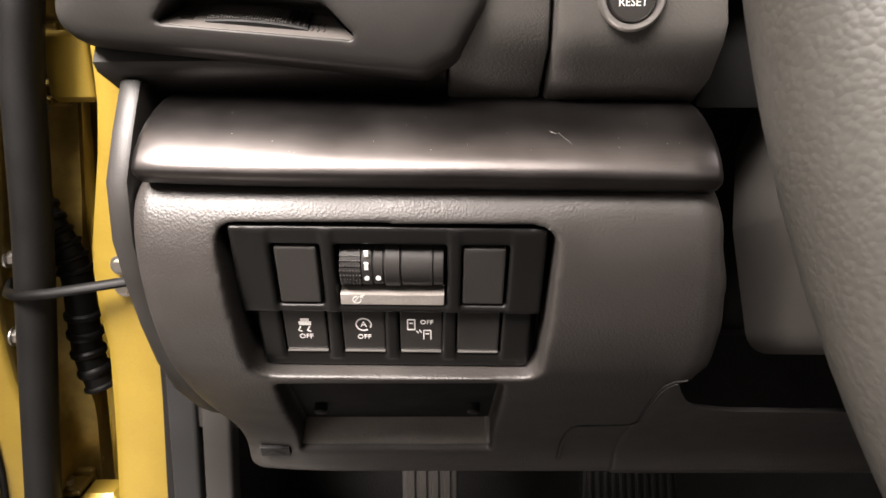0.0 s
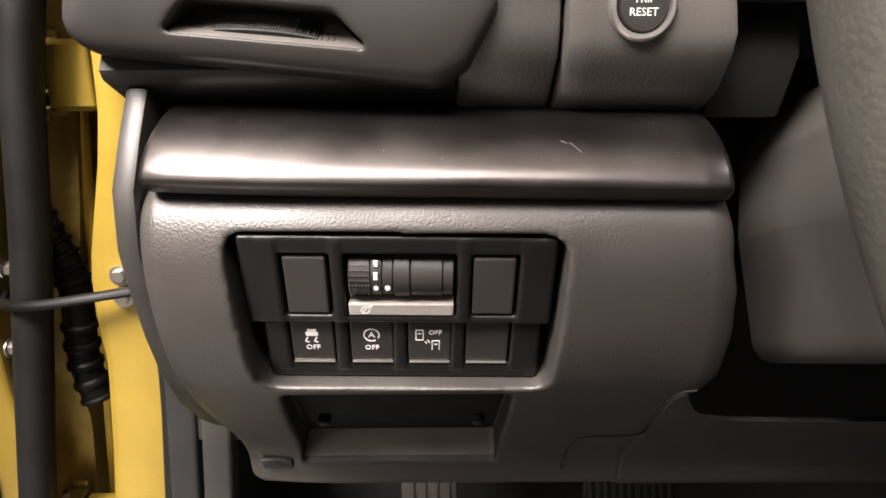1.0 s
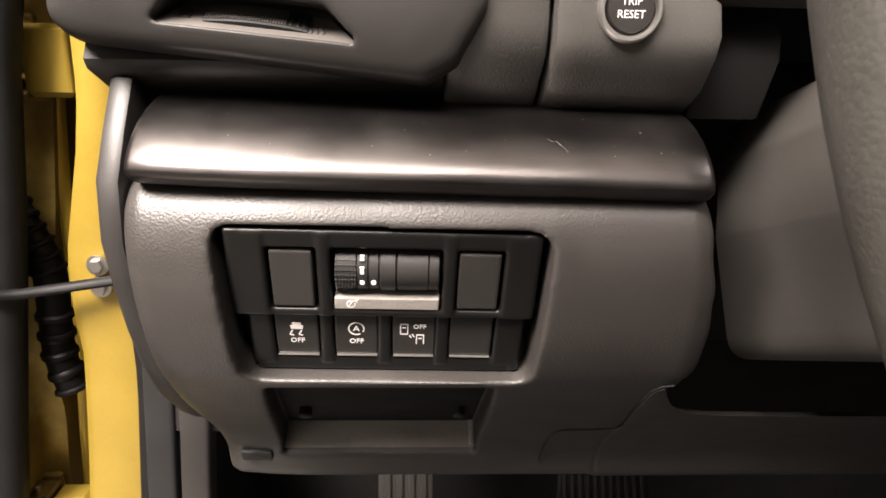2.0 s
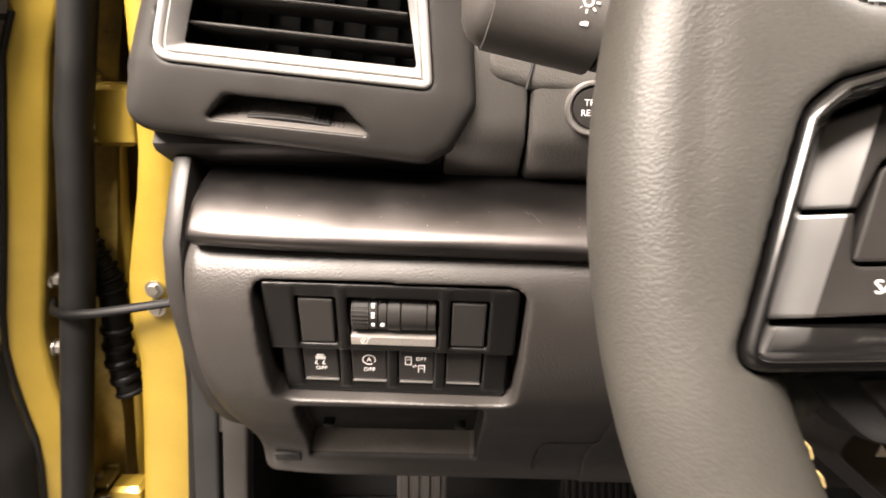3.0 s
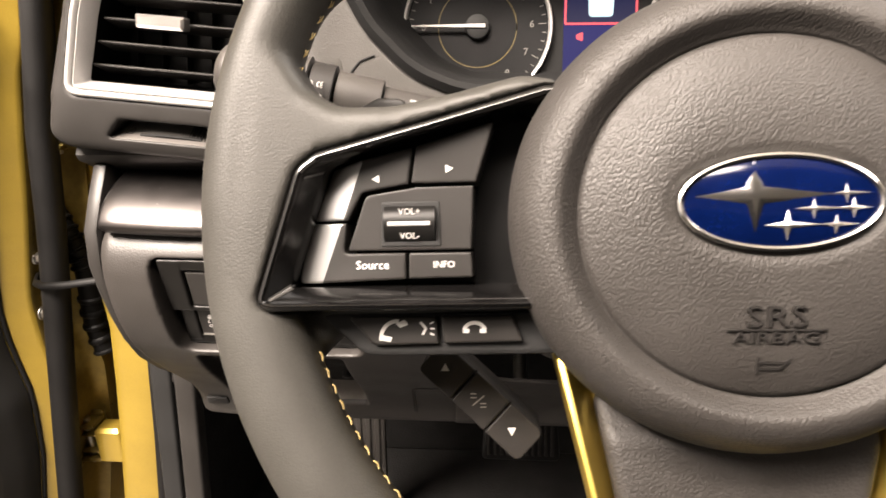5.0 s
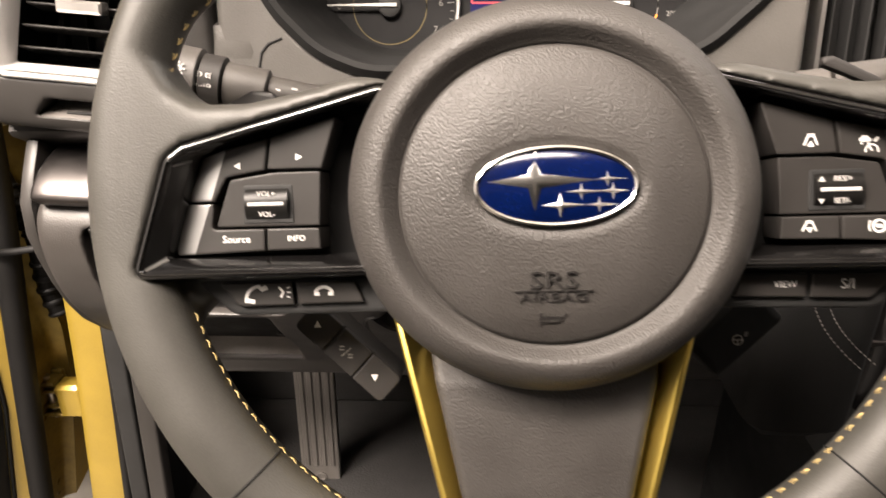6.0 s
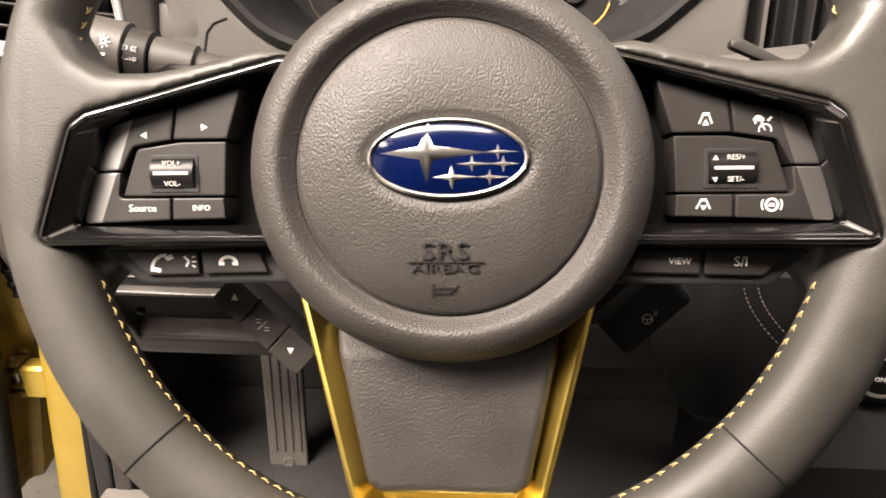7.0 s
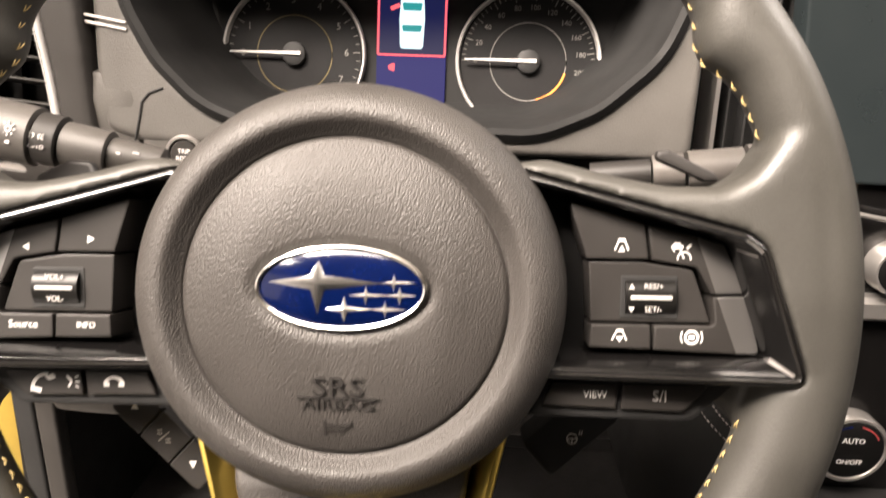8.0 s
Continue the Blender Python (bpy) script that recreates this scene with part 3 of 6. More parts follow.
for s, side in ((-1, "left"), (1, "right")):
    bez = part("spoke_bezel", flip(crested([(BEZ_OUT, 0, -0.018), (BEZ_OUT, 1, -0.0024), (inset(BEZ_OUT, 0.0004), 1, -0.0010), (inset(BEZ_OUT, 0.0012), 1, 0.0), (inset(BEZ_OUT, 0.0021), 1, 0.0002), (inset(BEZ_OUT, 0.0029), 1, -0.0006), (inset(BEZ_OUT, 0.0034), 1, -0.0020), (BEZ_NEAR, "near", 0.0), (BEZ_MID, "bulge", 0.0), (BEZ_FAR, "far", 0.0), (BEZ_IN, "ledge", 0.0002), (inset(BEZ_IN, 0.0004), "ledge", -0.0010), (inset(BEZ_IN, 0.0008), 0, -0.0120)]), s), PIANO, wheel, "glossy black spoke bezel, reflection painted at its end", angle=50)
    # near-black on the floor paints the shade between hub and switches
    bez.data.materials.append(DEEP)
    # end band of the bezel takes the painted reflection
    bez.data.materials.append(END_SHEEN)
    for p in bez.data.polygons:
        if p.normal.z > 0.9 and p.center.z < -0.005:
            p.material_index = 1
        elif abs(p.center.x) > 0.137 and 0.0078 < p.center.z < 0.0178 and p.normal.z > 0.5 and min(abs(p.center.x - s * q[0]) + abs(p.center.y - q[1]) for q in BEZ_OUT) > 0.0030:
            p.material_index = 2
    for nm, lp in SW.items():
        top = 0.0052
        sh = faceted(lp, -0.012, top) if "outer" in nm else slab(lp, -0.012, top if nm != "inner_frame" else 0.0036, 0.0006)
        sw = part("rocker_switch" if nm != "inner_frame" else "roller_surround", flip(sh, s), BUTTON, bez)
        if "outer" in nm:
            # sloping outer end gets the brightened copy
            sw.data.materials.append(FACET)
            for p in sw.data.polygons:
                edge = 129 + (22 - p.center.y / MM) * 15.5 / 44
                if abs(p.center.x) / MM > edge + 0.3 and p.normal.z > 0.3:
                    p.material_index = 1
    # flat black plate imitates the shaded gap round the roller
    part("roller_well", flip(slab(ROLLER_HOLE, 0.0, 0.0040, 0.0004), s), BLACK, bez, "black plate in place of the roller opening")
    prof = [(0.0068 * math.sin(t) * 1.05 - 0.0006, 0.0014 + 0.0052 * math.cos(t)) for t in [math.pi * (i / 12 - 0.5) for i in range(13)]]
    loops = [[(x * MM, y, z) for y, z in prof] for x in (104.0, 104.6, 121.4, 122.0)]
    roller = part("roller", flip(loft(loops), s), ROLLER, bez, "black ridged roller")
    part("roller_bar", flip(box(0.1055, 0.1205, -0.0014, 0.0001, 0.0062, 0.0070, 0.0003), s), PRINT, roller, "pale bar")
    # lower switch strip
    low = part("lower_switch_housing", flip(slab(rpoly(mm([(48, -32), (142, -32), (146, -33), (131, -47.0), (124, -47.5), (48, -46.5)]), [0.001, 0.001, 0.002, 0.008, 0.004, 0.001], 4), -0.014, 0.0010, 0.0015), s), BLACK, wheel)
    part("lower_switch", flip(slab(rpoly(mm([(74, -42.0), (101.6, -42.6), (102.6, -33.2), (78, -33.0)]), 0.0006, 2), -0.001, 0.0036, 0.0007), s), BUTTON, low)
    part("lower_switch", flip(slab(rpoly(mm([(103.4, -42.7), (126.5, -43.3), (135.6, -33.2), (104.3, -33.2)]), [0.0006, 0.004, 0.001, 0.0006], 3), -0.001, 0.0036, 0.0007), s), BUTTON, low)

Z1, Z2 = 0.0052, 0.0036
left_marks = [
    ("switch_arrow", poly2(mm([(-126.0, 15.2), (-123.4, 16.6), (-123.4, 13.8)]), Z1)), ("switch_arrow", poly2(mm([(-97.4, 18.2), (-100.0, 19.6), (-100.0, 16.8)]), Z1)),
    ("switch_word", text_shape("Source", 0.0042, -0.1262, -0.0150, Z1)), ("switch_word", text_shape("INFO", 0.0033, -0.1010, -0.0150, Z1)),
    ("roller_word", text_shape("VOL+", 0.0031, -0.1128, 0.0035, 0.0062, 0.0003)), ("roller_word", text_shape("VOL-", 0.0031, -0.1128, -0.0049, 0.0058, 0.0003)),
    ("phone_sign", join(ring2(-0.1180, -0.0405, 0.0058, 0.0013, Z2, 85, 190), poly2(mm([(-118.6, -35.6), (-115.4, -34.2), (-114.2, -36.0), (-117.0, -37.0)]), Z2), poly2(mm([(-124.6, -41.2), (-123.0, -39.6), (-120.0, -40.4), (-120.4, -42.0)]), Z2))),
    ("voice_sign", join(bar2(-0.1105, -0.0345, -0.1080, -0.0372, 0.0010, Z2), bar2(-0.1080, -0.0372, -0.1095, -0.0400, 0.0010, Z2), bar2(-0.1062, -0.0352, -0.1045, -0.0345, 0.0006, Z2), bar2(-0.1062, -0.0374, -0.1040, -0.0374, 0.0006, Z2), bar2(-0.1062, -0.0394, -0.1045, -0.0402, 0.0006, Z2))),
    ("hang_up_sign", join(ring2(-0.0885, -0.0400, 0.0050, 0.0016, Z2, 25, 155), bar2(-0.0935, -0.0385, -0.0908, -0.0385, 0.0018, Z2), bar2(-0.0862, -0.0385, -0.0835, -0.0385, 0.0018, Z2))),
]
right_marks = [
    ("distance_sign", join(bar2(0.1005, 0.0155, 0.1030, 0.0215, 0.0009, Z1), bar2(0.1085, 0.0155, 0.1062, 0.0215, 0.0009, Z1), bar2(0.1025, 0.0215, 0.1067, 0.0215, 0.0018, Z1), poly2(mm([(102.6, 14.6), (106.6, 14.6), (104.6, 18.2)]), Z1))),
    ("cruise_sign", moved(join(poly2(rpoly(mm([(-3.8, 0.9), (0.6, 0.9), (0.9, 2.2), (-0.1, 2.4), (-0.6, 3.4), (-2.8, 3.4), (-3.3, 2.4), (-4.0, 2.2)]), 0.0003, 2), 0), bar2(-0.0030, 0.0005, -0.0030, -0.0002, 0.0008, 0), bar2(-0.0002, 0.0005, -0.0002, -0.0002, 0.0008, 0), ring2(0.0012, -0.0030, 0.0026, 0.0005, 0, -15, 195), bar2(0.0012, -0.0030, 0.0002, -0.0012, 0.0005, 0), bar2(0.0022, 0.0010, 0.0038, 0.0026, 0.0010, 0)), Matrix.Translation((0.1260, 0.0166, Z1)) @ Matrix.Diagonal((0.9, 0.9, 1, 1)))),
    ("roller_word", text_shape("RES/+", 0.0029, 0.1138, 0.0035, 0.0062, 0.0003)), ("roller_word", text_shape("SET/-", 0.0029, 0.1138, -0.0050, 0.0058, 0.0003)),
    ("roller_arrow", join(poly2(mm([(104.8, 2.5), (107.0, 2.5), (105.9, 4.4)]), 0.0061, 0.0006), poly2(mm([(104.8, -4.2), (107.0, -4.2), (105.9, -6.1)]), 0.0058, 0.0006))),
    ("distance_sign", join(bar2(0.1000, -0.0175, 0.1030, -0.0115, 0.0009, Z1), bar2(0.1085, -0.0175, 0.1058, -0.0115, 0.0009, Z1), bar2(0.1025, -0.0118, 0.1063, -0.0118, 0.0016, Z1), poly2(mm([(102.2, -15.4), (104.4, -18.6), (106.6, -15.4)]), Z1))),
    ("lane_sign", join(ring2(0.1280, -0.0150, 0.0037, 0.0013, Z1), bar2(0.1262, -0.0150, 0.1298, -0.0150, 0.0022, Z1), ring2(0.1280, -0.0150, 0.0062, 0.0008, Z1, -32, 32), ring2(0.1280, -0.0150, 0.0062, 0.0008, Z1, 148, 212))),
    ("switch_word", text_shape("VIEW", 0.0037, 0.0938, -0.0374, Z2)), ("switch_word", text_shape("S/I", 0.0056, 0.1175, -0.0376, Z2)),
]
for nm, sh in left_marks + right_marks:
    f = 0.62 if nm in ("distance_sign", "lane_sign") else 0.8 if nm in ("hang_up_sign", "voice_sign") else 1.0 if nm == "phone_sign" else 1.0
    shift = -0.0024 if nm in ("distance_sign", "cruise_sign", "hang_up_sign") else 0.0
    part(nm, moved(scaled(sh, f), Matrix.Translation((shift, 0, 0))), PRINT if nm.startswith("roller") else WHITE, wheel, "white printed sign")

# lower spoke: gold frame and vinyl pad
GO = rpoly(mm([(63.5, -48), (-63.5, -48), (-42.0, -142), (-36, -156), (36, -156), (42.0, -142)]), [0.001, 0.001, 0.01, 0.006, 0.006, 0.01], 4)
part("lower_spoke_trim", dish([(GO, -0.022), (GO, -0.0030), (inset(GO, 0.0012), -0.0010), (inset(GO, 0.0030), -0.0003), (inset(GO, 0.0042), -0.0016), (inset(GO, 0.0092), -0.0130), (inset(GO, 0.0105), -0.0150), (inset(GO, 0.013), -0.0150)]), GOLD, wheel, "gold satin frame of the lower spoke", angle=50)
PD = rpoly(mm([(-49.5, -62), (49.5, -62), (35.0, -134.5), (29, -138.5), (-29, -138.5), (-35.0, -134.5)][::-1]), 0.005, 5)
pad_ob = part("lower_spoke_pad", dish([(PD, -0.0185), (PD, -0.0050), (inset(PD, 0.0008), -0.0030), (inset(PD, 0.0025), -0.0016), (inset(PD, 0.0045), -0.0012), (inset(PD, 0.0052), -0.0012)]), HUB, wheel, "grained black pad of the lower spoke")
# the pad's upper end leans back towards the hub
bm = bmesh.new()
bm.from_mesh(pad_ob.data)
for cut_y in (-0.080, -0.077, -0.074):
    bmesh.ops.bisect_plane(bm, geom=bm.verts[:] + bm.edges[:] + bm.faces[:], plane_co=(0, cut_y, 0), plane_no=(0, 1, 0))
for v in bm.verts:
    if v.co.z > -0.010:
        v.co.z -= 0.42 * max(0.0, v.co.y + 0.077) + 0.2 * max(0.0, v.co.y + 0.080)
bm.to_mesh(pad_ob.data)
bm.free()

# yellow stitches along the inside of the rim
st = shape_mesh("stitch", join(tube([(-0.0002, -0.0019, 0.0), (0.0002, -0.0006, 0.0005), (0.0008, 0.0015, 0.0001)], 0.00022, 6), tube([(-0.0002, -0.0018, 0.0), (-0.0007, -0.0006, 0.0004), (-0.0010, 0.0007, 0.0)], 0.0002, 6)), THREAD)
rng = random.Random(4)


def stitch_at(a, tilt, phi=0.05):
    r0 = rim_inner(a)
    half = (0.188 - r0) / 2
    rr = (r0 + 0.188) / 2 - (half + 0.0003) * math.cos(phi)
    ob = new("stitch", st)
    ob.parent = wheel
    ob.matrix_local = Matrix.Translation((rr * math.cos(a), rr * math.sin(a), 0.003 + 0.0158 * math.sin(phi))) @ Matrix.Rotation(a, 4, "Z") @ Matrix.Rotation(-math.pi / 2 + phi, 4, "Y") @ Matrix.Rotation(tilt + rng.uniform(-0.06, 0.06), 4, "Z")


for k in range(26):
    stitch_at(radians(198 + 2.3 * k), 0.15)
    stitch_at(radians(342 - 2.3 * k), 3.0)
for k in range(17):
    stitch_at(radians(167 - 2.3 * k), 3.0)
    stitch_at(radians(17 + 2.3 * k), 0.15)

# switch stalks that stand behind the spokes
def stalk_plate(cx, cy, ang, length, width):
    m = Matrix.Translation((cx, cy, -0.051)) @ Matrix.Rotation(radians(ang), 4, "Z")
    lp = rpoly([(-length / 2, -width / 2), (length / 2, -width / 2), (length / 2, width / 2), (-length / 2, width / 2)], [0.004, 0.004, 0.004, 0.004], 4)
    return m, lp


m, lp = stalk_plate(-0.0915, -0.0722, -43, 0.056, 0.0172)
info = part("display_switch", moved(slab(lp, -0.012, 0.009, 0.002), m), SMOOTH, wheel, "dark grey three-key switch behind the spoke")
for k, x0 in enumerate((-0.0275, -0.0085, 0.0102)):
    kl = rpoly([(x0, -0.0081), (x0 + 0.0180, -0.0081), (x0 + 0.0180, 0.0081), (x0, 0.0081)], [0.003 if k == 0 else 0.0006, 0.003 if k == 2 else 0.0006, 0.003 if k == 2 else 0.0006, 0.003 if k == 0 else 0.0006], 3)
    part("key", moved(slab(kl, 0.006, 0.0118, 0.0006), m), SMOOTH, info)
up = Matrix.Translation((-0.1055, -0.0585, -0.0392)) @ Matrix.Scale(0.85, 4)
part("key_arrow", moved(poly2(mm([(-2, -1.8), (2, -1.8), (0, 2.0)]), 0), up), WHITE, info, "white arrow")
part("key_arrow", moved(poly2(mm([(-2, 1.8), (0, -2.0), (2, 1.8)]), 0), Matrix.Translation((-0.0785, -0.0848, -0.0392)) @ Matrix.Scale(0.85, 4)), WHITE, info, "white arrow")
part("key_sign", moved(join(bar2(-0.004, 0.001, -0.001, 0.001, 0.0006, 0), bar2(-0.004, 0.003, -0.001, 0.003, 0.0006, 0), bar2(-0.003, -0.003, 0.003, 0.002, 0.0006, 0), bar2(0.001, -0.002, 0.004, -0.002, 0.0006, 0), bar2(0.001, -0.0038, 0.004, -0.0038, 0.0006, 0)), Matrix.Translation((-0.0920, -0.0718, -0.0392)) @ Matrix.Scale(0.8, 4)), PALE, info, "pale printed sign")
m, lp = stalk_plate(0.0915, -0.0655, 42, 0.042, 0.021)
heat = part("heating_switch", moved(slab(lp, -0.012, 0.009, 0.003), m), HOOD, wheel, "black switch with a heated wheel sign")
part("heating_sign", scaled(join(ring2(0.0915, -0.0690, 0.0030, 0.0006, -0.0418), bar2(0.0890, -0.0690, 0.0940, -0.0690, 0.0006, -0.0418), bar2(0.0915, -0.0690, 0.0915, -0.0718, 0.0006, -0.0418), bar2(0.0955, -0.0668, 0.0962, -0.0640, 0.0005, -0.0418), bar2(0.0968, -0.0668, 0.0975, -0.0640, 0.0005, -0.0418)), 0.75), PALE, heat, "pale printed sign")

# steering column shroud behind the wheel
col = thing("steering_column", "dark grey plastic steering column shroud", "steering column", W)
OCT = ((-0.86, -1.0), (0.86, -1.0), (1.0, -0.2), (0.95, 0.45), (0.74, 1.0), (-0.74, 1.0), (-0.95, 0.45), (-1.0, -0.2))


def octagon(half, low, high, r, foot=0.86):
    return rpoly([(half * (math.copysign(foot, a) if b == -1.0 else a), (low if b < 0 else high) * abs(b)) for a, b in OCT], r, 5)


part("lower_shroud", dish([(octagon(0.056, -0.058, 0.034, 0.012), -0.062), (octagon(0.066, -0.063, 0.042, 0.014), -0.070), (octagon(0.071, -0.067, 0.048, 0.014, 0.93), -0.110), (octagon(0.073, -0.0755, 0.052, 0.014, 0.94), -0.200), (octagon(0.074, -0.086, 0.054, 0.014, 0.94), -0.300)]), SHROUD, col)

# ---- knee panel left of the column ----
knee = thing("dashboard", "grained dark plastic dashboard with a brushed metallic trim strip", "dashboard", pose(0, 0, 0))
KP = [(0.300, 0.842), (0.282, 0.8400), (0.2725, 0.8352), (0.2660, 0.8270), (0.2628, 0.8165), (0.2618, 0.8050), (0.2630, 0.789), (0.2675, 0.768), (0.2755, 0.748), (0.2840, 0.735), (0.298, 0.716), (0.322, 0.690), (0.350, 0.662), (0.3625, 0.6460), (0.3690, 0.6350), (0.3712, 0.6260), (0.3722, 0.6180), (0.3765, 0.6110), (0.44, 0.606), (0.46, 0.65), (0.42, 0.72), (0.36, 0.80), (0.34, 0.842)]
KNEE = list(KP)
for _ in range(2):
    KNEE = [q for a, b in zip(KNEE, KNEE[1:] + KNEE[:1]) for q in ((0.75 * a[0] + 0.25 * b[0], 0.75 * a[1] + 0.25 * b[1]), (0.25 * a[0] + 0.75 * b[0], 0.25 * a[1] + 0.75 * b[1]))]
body = part("knee_panel", extrude_x(KNEE, -0.134, 0.119, 0.009), PLASTIC, knee, "grained dark plastic")
SWM = pose(-0.0225, 0.2800, 0.7810, 104.0, 0, 0) @ pose(0, 0, 0, 0, 0, -1.0)
cut1 = moved(slab(rpoly(mm([(-67, -41), (70, -41), (72, 43), (-73, 43)]), [0.012, 0.010, 0.010, 0.010], 5), -0.030, 0.060, 0.0005), SWM)
TRAY_CUT = [(0.240, 0.7335), (0.2985, 0.7335), (0.3835, 0.6514), (0.3700, 0.6340), (0.300, 0.600), (0.240, 0.600)]


def tray_flare(points):
    """Spreads the tray's outer side towards its floor."""
    return [(x - (0.013 * min(1.0, max(0.0, (0.734 - z) / 0.094)) if x < -0.02 else 0.0), y, z) for x, y, z in points]


cut2 = extrude_x(TRAY_CUT, -0.0815, 0.0305, 0.0005)
cut2 = (tray_flare(cut2[0]), cut2[1])
moulded(body, [cut1, cut2], voxel=0.0013, rounds=13)
# the inner end swells out towards the column
SWELL = ((0.70, 0.0), (0.728, 0.001), (0.736, 0.008), (0.746, 0.0110), (0.766, 0.0100), (0.788, 0.0075), (0.813, 0.003), (0.84, 0.0))


def swell(x, z):
    for (z0, d0), (z1, d1) in zip(SWELL, SWELL[1:]):
        if z0 <= z <= z1:
            f = (z - z0) / (z1 - z0)
            return (d0 + (d1 - d0) * f * f * (3 - 2 * f)) * max(0.0, (x - 0.088) / 0.031) ** 1.3
    return 0.0


for v, co in zip(body.data.vertices, bowed([tuple(v.co) for v in body.data.vertices])):
    v.co = (co[0] + swell(co[0], co[2]), co[1], co[2])

# satin trim strip above it
TP = [(0.335, 0.8695), (0.318, 0.8690), (0.304, 0.8670), (0.292, 0.8637), (0.282, 0.8597), (0.2738, 0.8549), (0.2680, 0.8502), (0.2645, 0.8462), (0.2630, 0.8432), (0.2630, 0.8412), (0.2640, 0.8396), (0.2680, 0.8362), (0.274, 0.8345), (0.335, 0.8345)]
strip = extrude_x(TP, -0.128, 0.1168, 0.004, 24)
part("trim_strip", moved((bowed(strip[0]), strip[1]), pose(0, 0, 0.846) @ pose(0, 0, 0, 0, 1.2, 0) @ pose(0, 0, -0.846)), GUNMETAL, knee, "brushed dark metallic trim strip", angle=50)

# dust and one fine scratch on the strip
def strip_top(y):
    for (y0, z0), (y1, z1) in zip(TP, TP[1:]):
        if y1 <= y <= y0:
            return z0 + (z1 - z0) * (y0 - y) / (y0 - y1)
    return TP[0][1]


drng = random.Random(8)
specks = []
for k in range(26):
    x, y, r = drng.uniform(-0.11, 0.10), drng.uniform(0.268, 0.300), drng.uniform(0.00005, 0.00013)
    specks.append(moved(box(-r, r, -r, r, -0.0002, 0.0001, 0.00003), Matrix.Translation((x, bowed([(x, y, 0)])[0][1], strip_top(y) + 0.00005 - math.tan(radians(1.2)) * x))))
tagged(part("dust", join(*specks), PRINT, knee, "pale dust specks"), kind="stuff")
scr = [(0.0470, 0.2800), (0.0492, 0.2785), (0.0505, 0.2792), (0.0525, 0.2765), (0.0540, 0.2748), (0.0548, 0.2732)]
part("scratch", tube([(x, y, strip_top(y) + 0.0001 - math.tan(radians(1.2)) * x) for x, y in scr], 0.00009, 5), GREY, knee, "fine pale scratch")

# switch bank
bank = thing("switch_bank", "dark plastic switch bank with dimmer wheel and push switches", "switch panel", SWM)
plate_lp = rpoly(mm([(-68, -40), (71, -40), (71, 42), (-75, 42)]), 0.006, 3)
part("back_plate", slab(plate_lp, -0.024, -0.012, 0.0005), BLACK, bank)
ribs = []


def rib(x0, x1, y0, y1, z):
    ribs.append(slab(rpoly(mm([(x0, y0), (x1, y0), (x1, y1), (x0, y1)]), 0.0006, 2), -0.014, z, 0.0012))


rib(-62, 62, 32.0, 41.0, 0.004), rib(-59, 53, -4.8, -0.5, 0.004)
for x in (-63, -29.5, 25.6, 52.6):
    rib(x, x + {-63: 12.0, 52.6: 15.5}.get(x, 6.2), -4.8, 40.0, 0.0045)
for k in range(5):
    rib(61.0 + k, 66.5 + k, -4.8, 41.0, 0.0045 - 0.0021 * k)
    rib(-67.5 - k, -61.0 - k, -4.8, 41.0, 0.0045 - 0.0021 * k)
moulded(part("upper_frame", join(*ribs), ROLLER, bank), voxel=0.0008, rounds=5)
ribs = []
rib(-62, 62, -40.5, -31.6, 0.0005)
for x in (-63, -30.4, -3.4, 23.6, 51.6):
    rib(x, x + {-63: 11.5, 51.6: 13.0}.get(x, 6.4), -36, -4.2, 0.0012)
for k in range(5):
    rib(60.0 + k, 65.0 + k, -39.5, -4.8, 0.0012 - 0.0021 * k)
moulded(part("lower_frame", join(*ribs), ROLLER, bank), voxel=0.0008, rounds=5)
for x in (-49.6, 32.6):
    part("blank_cover", slab(rpoly(mm([(x, 0.4), (x + 18.4, 0.4), (x + 18.4, 30.4), (x, 30.4)]), 0.001, 3), -0.012, 0.0035, 0.0009), POD_GREY, bank, "plain blank cover")
SIGN = 0.0004
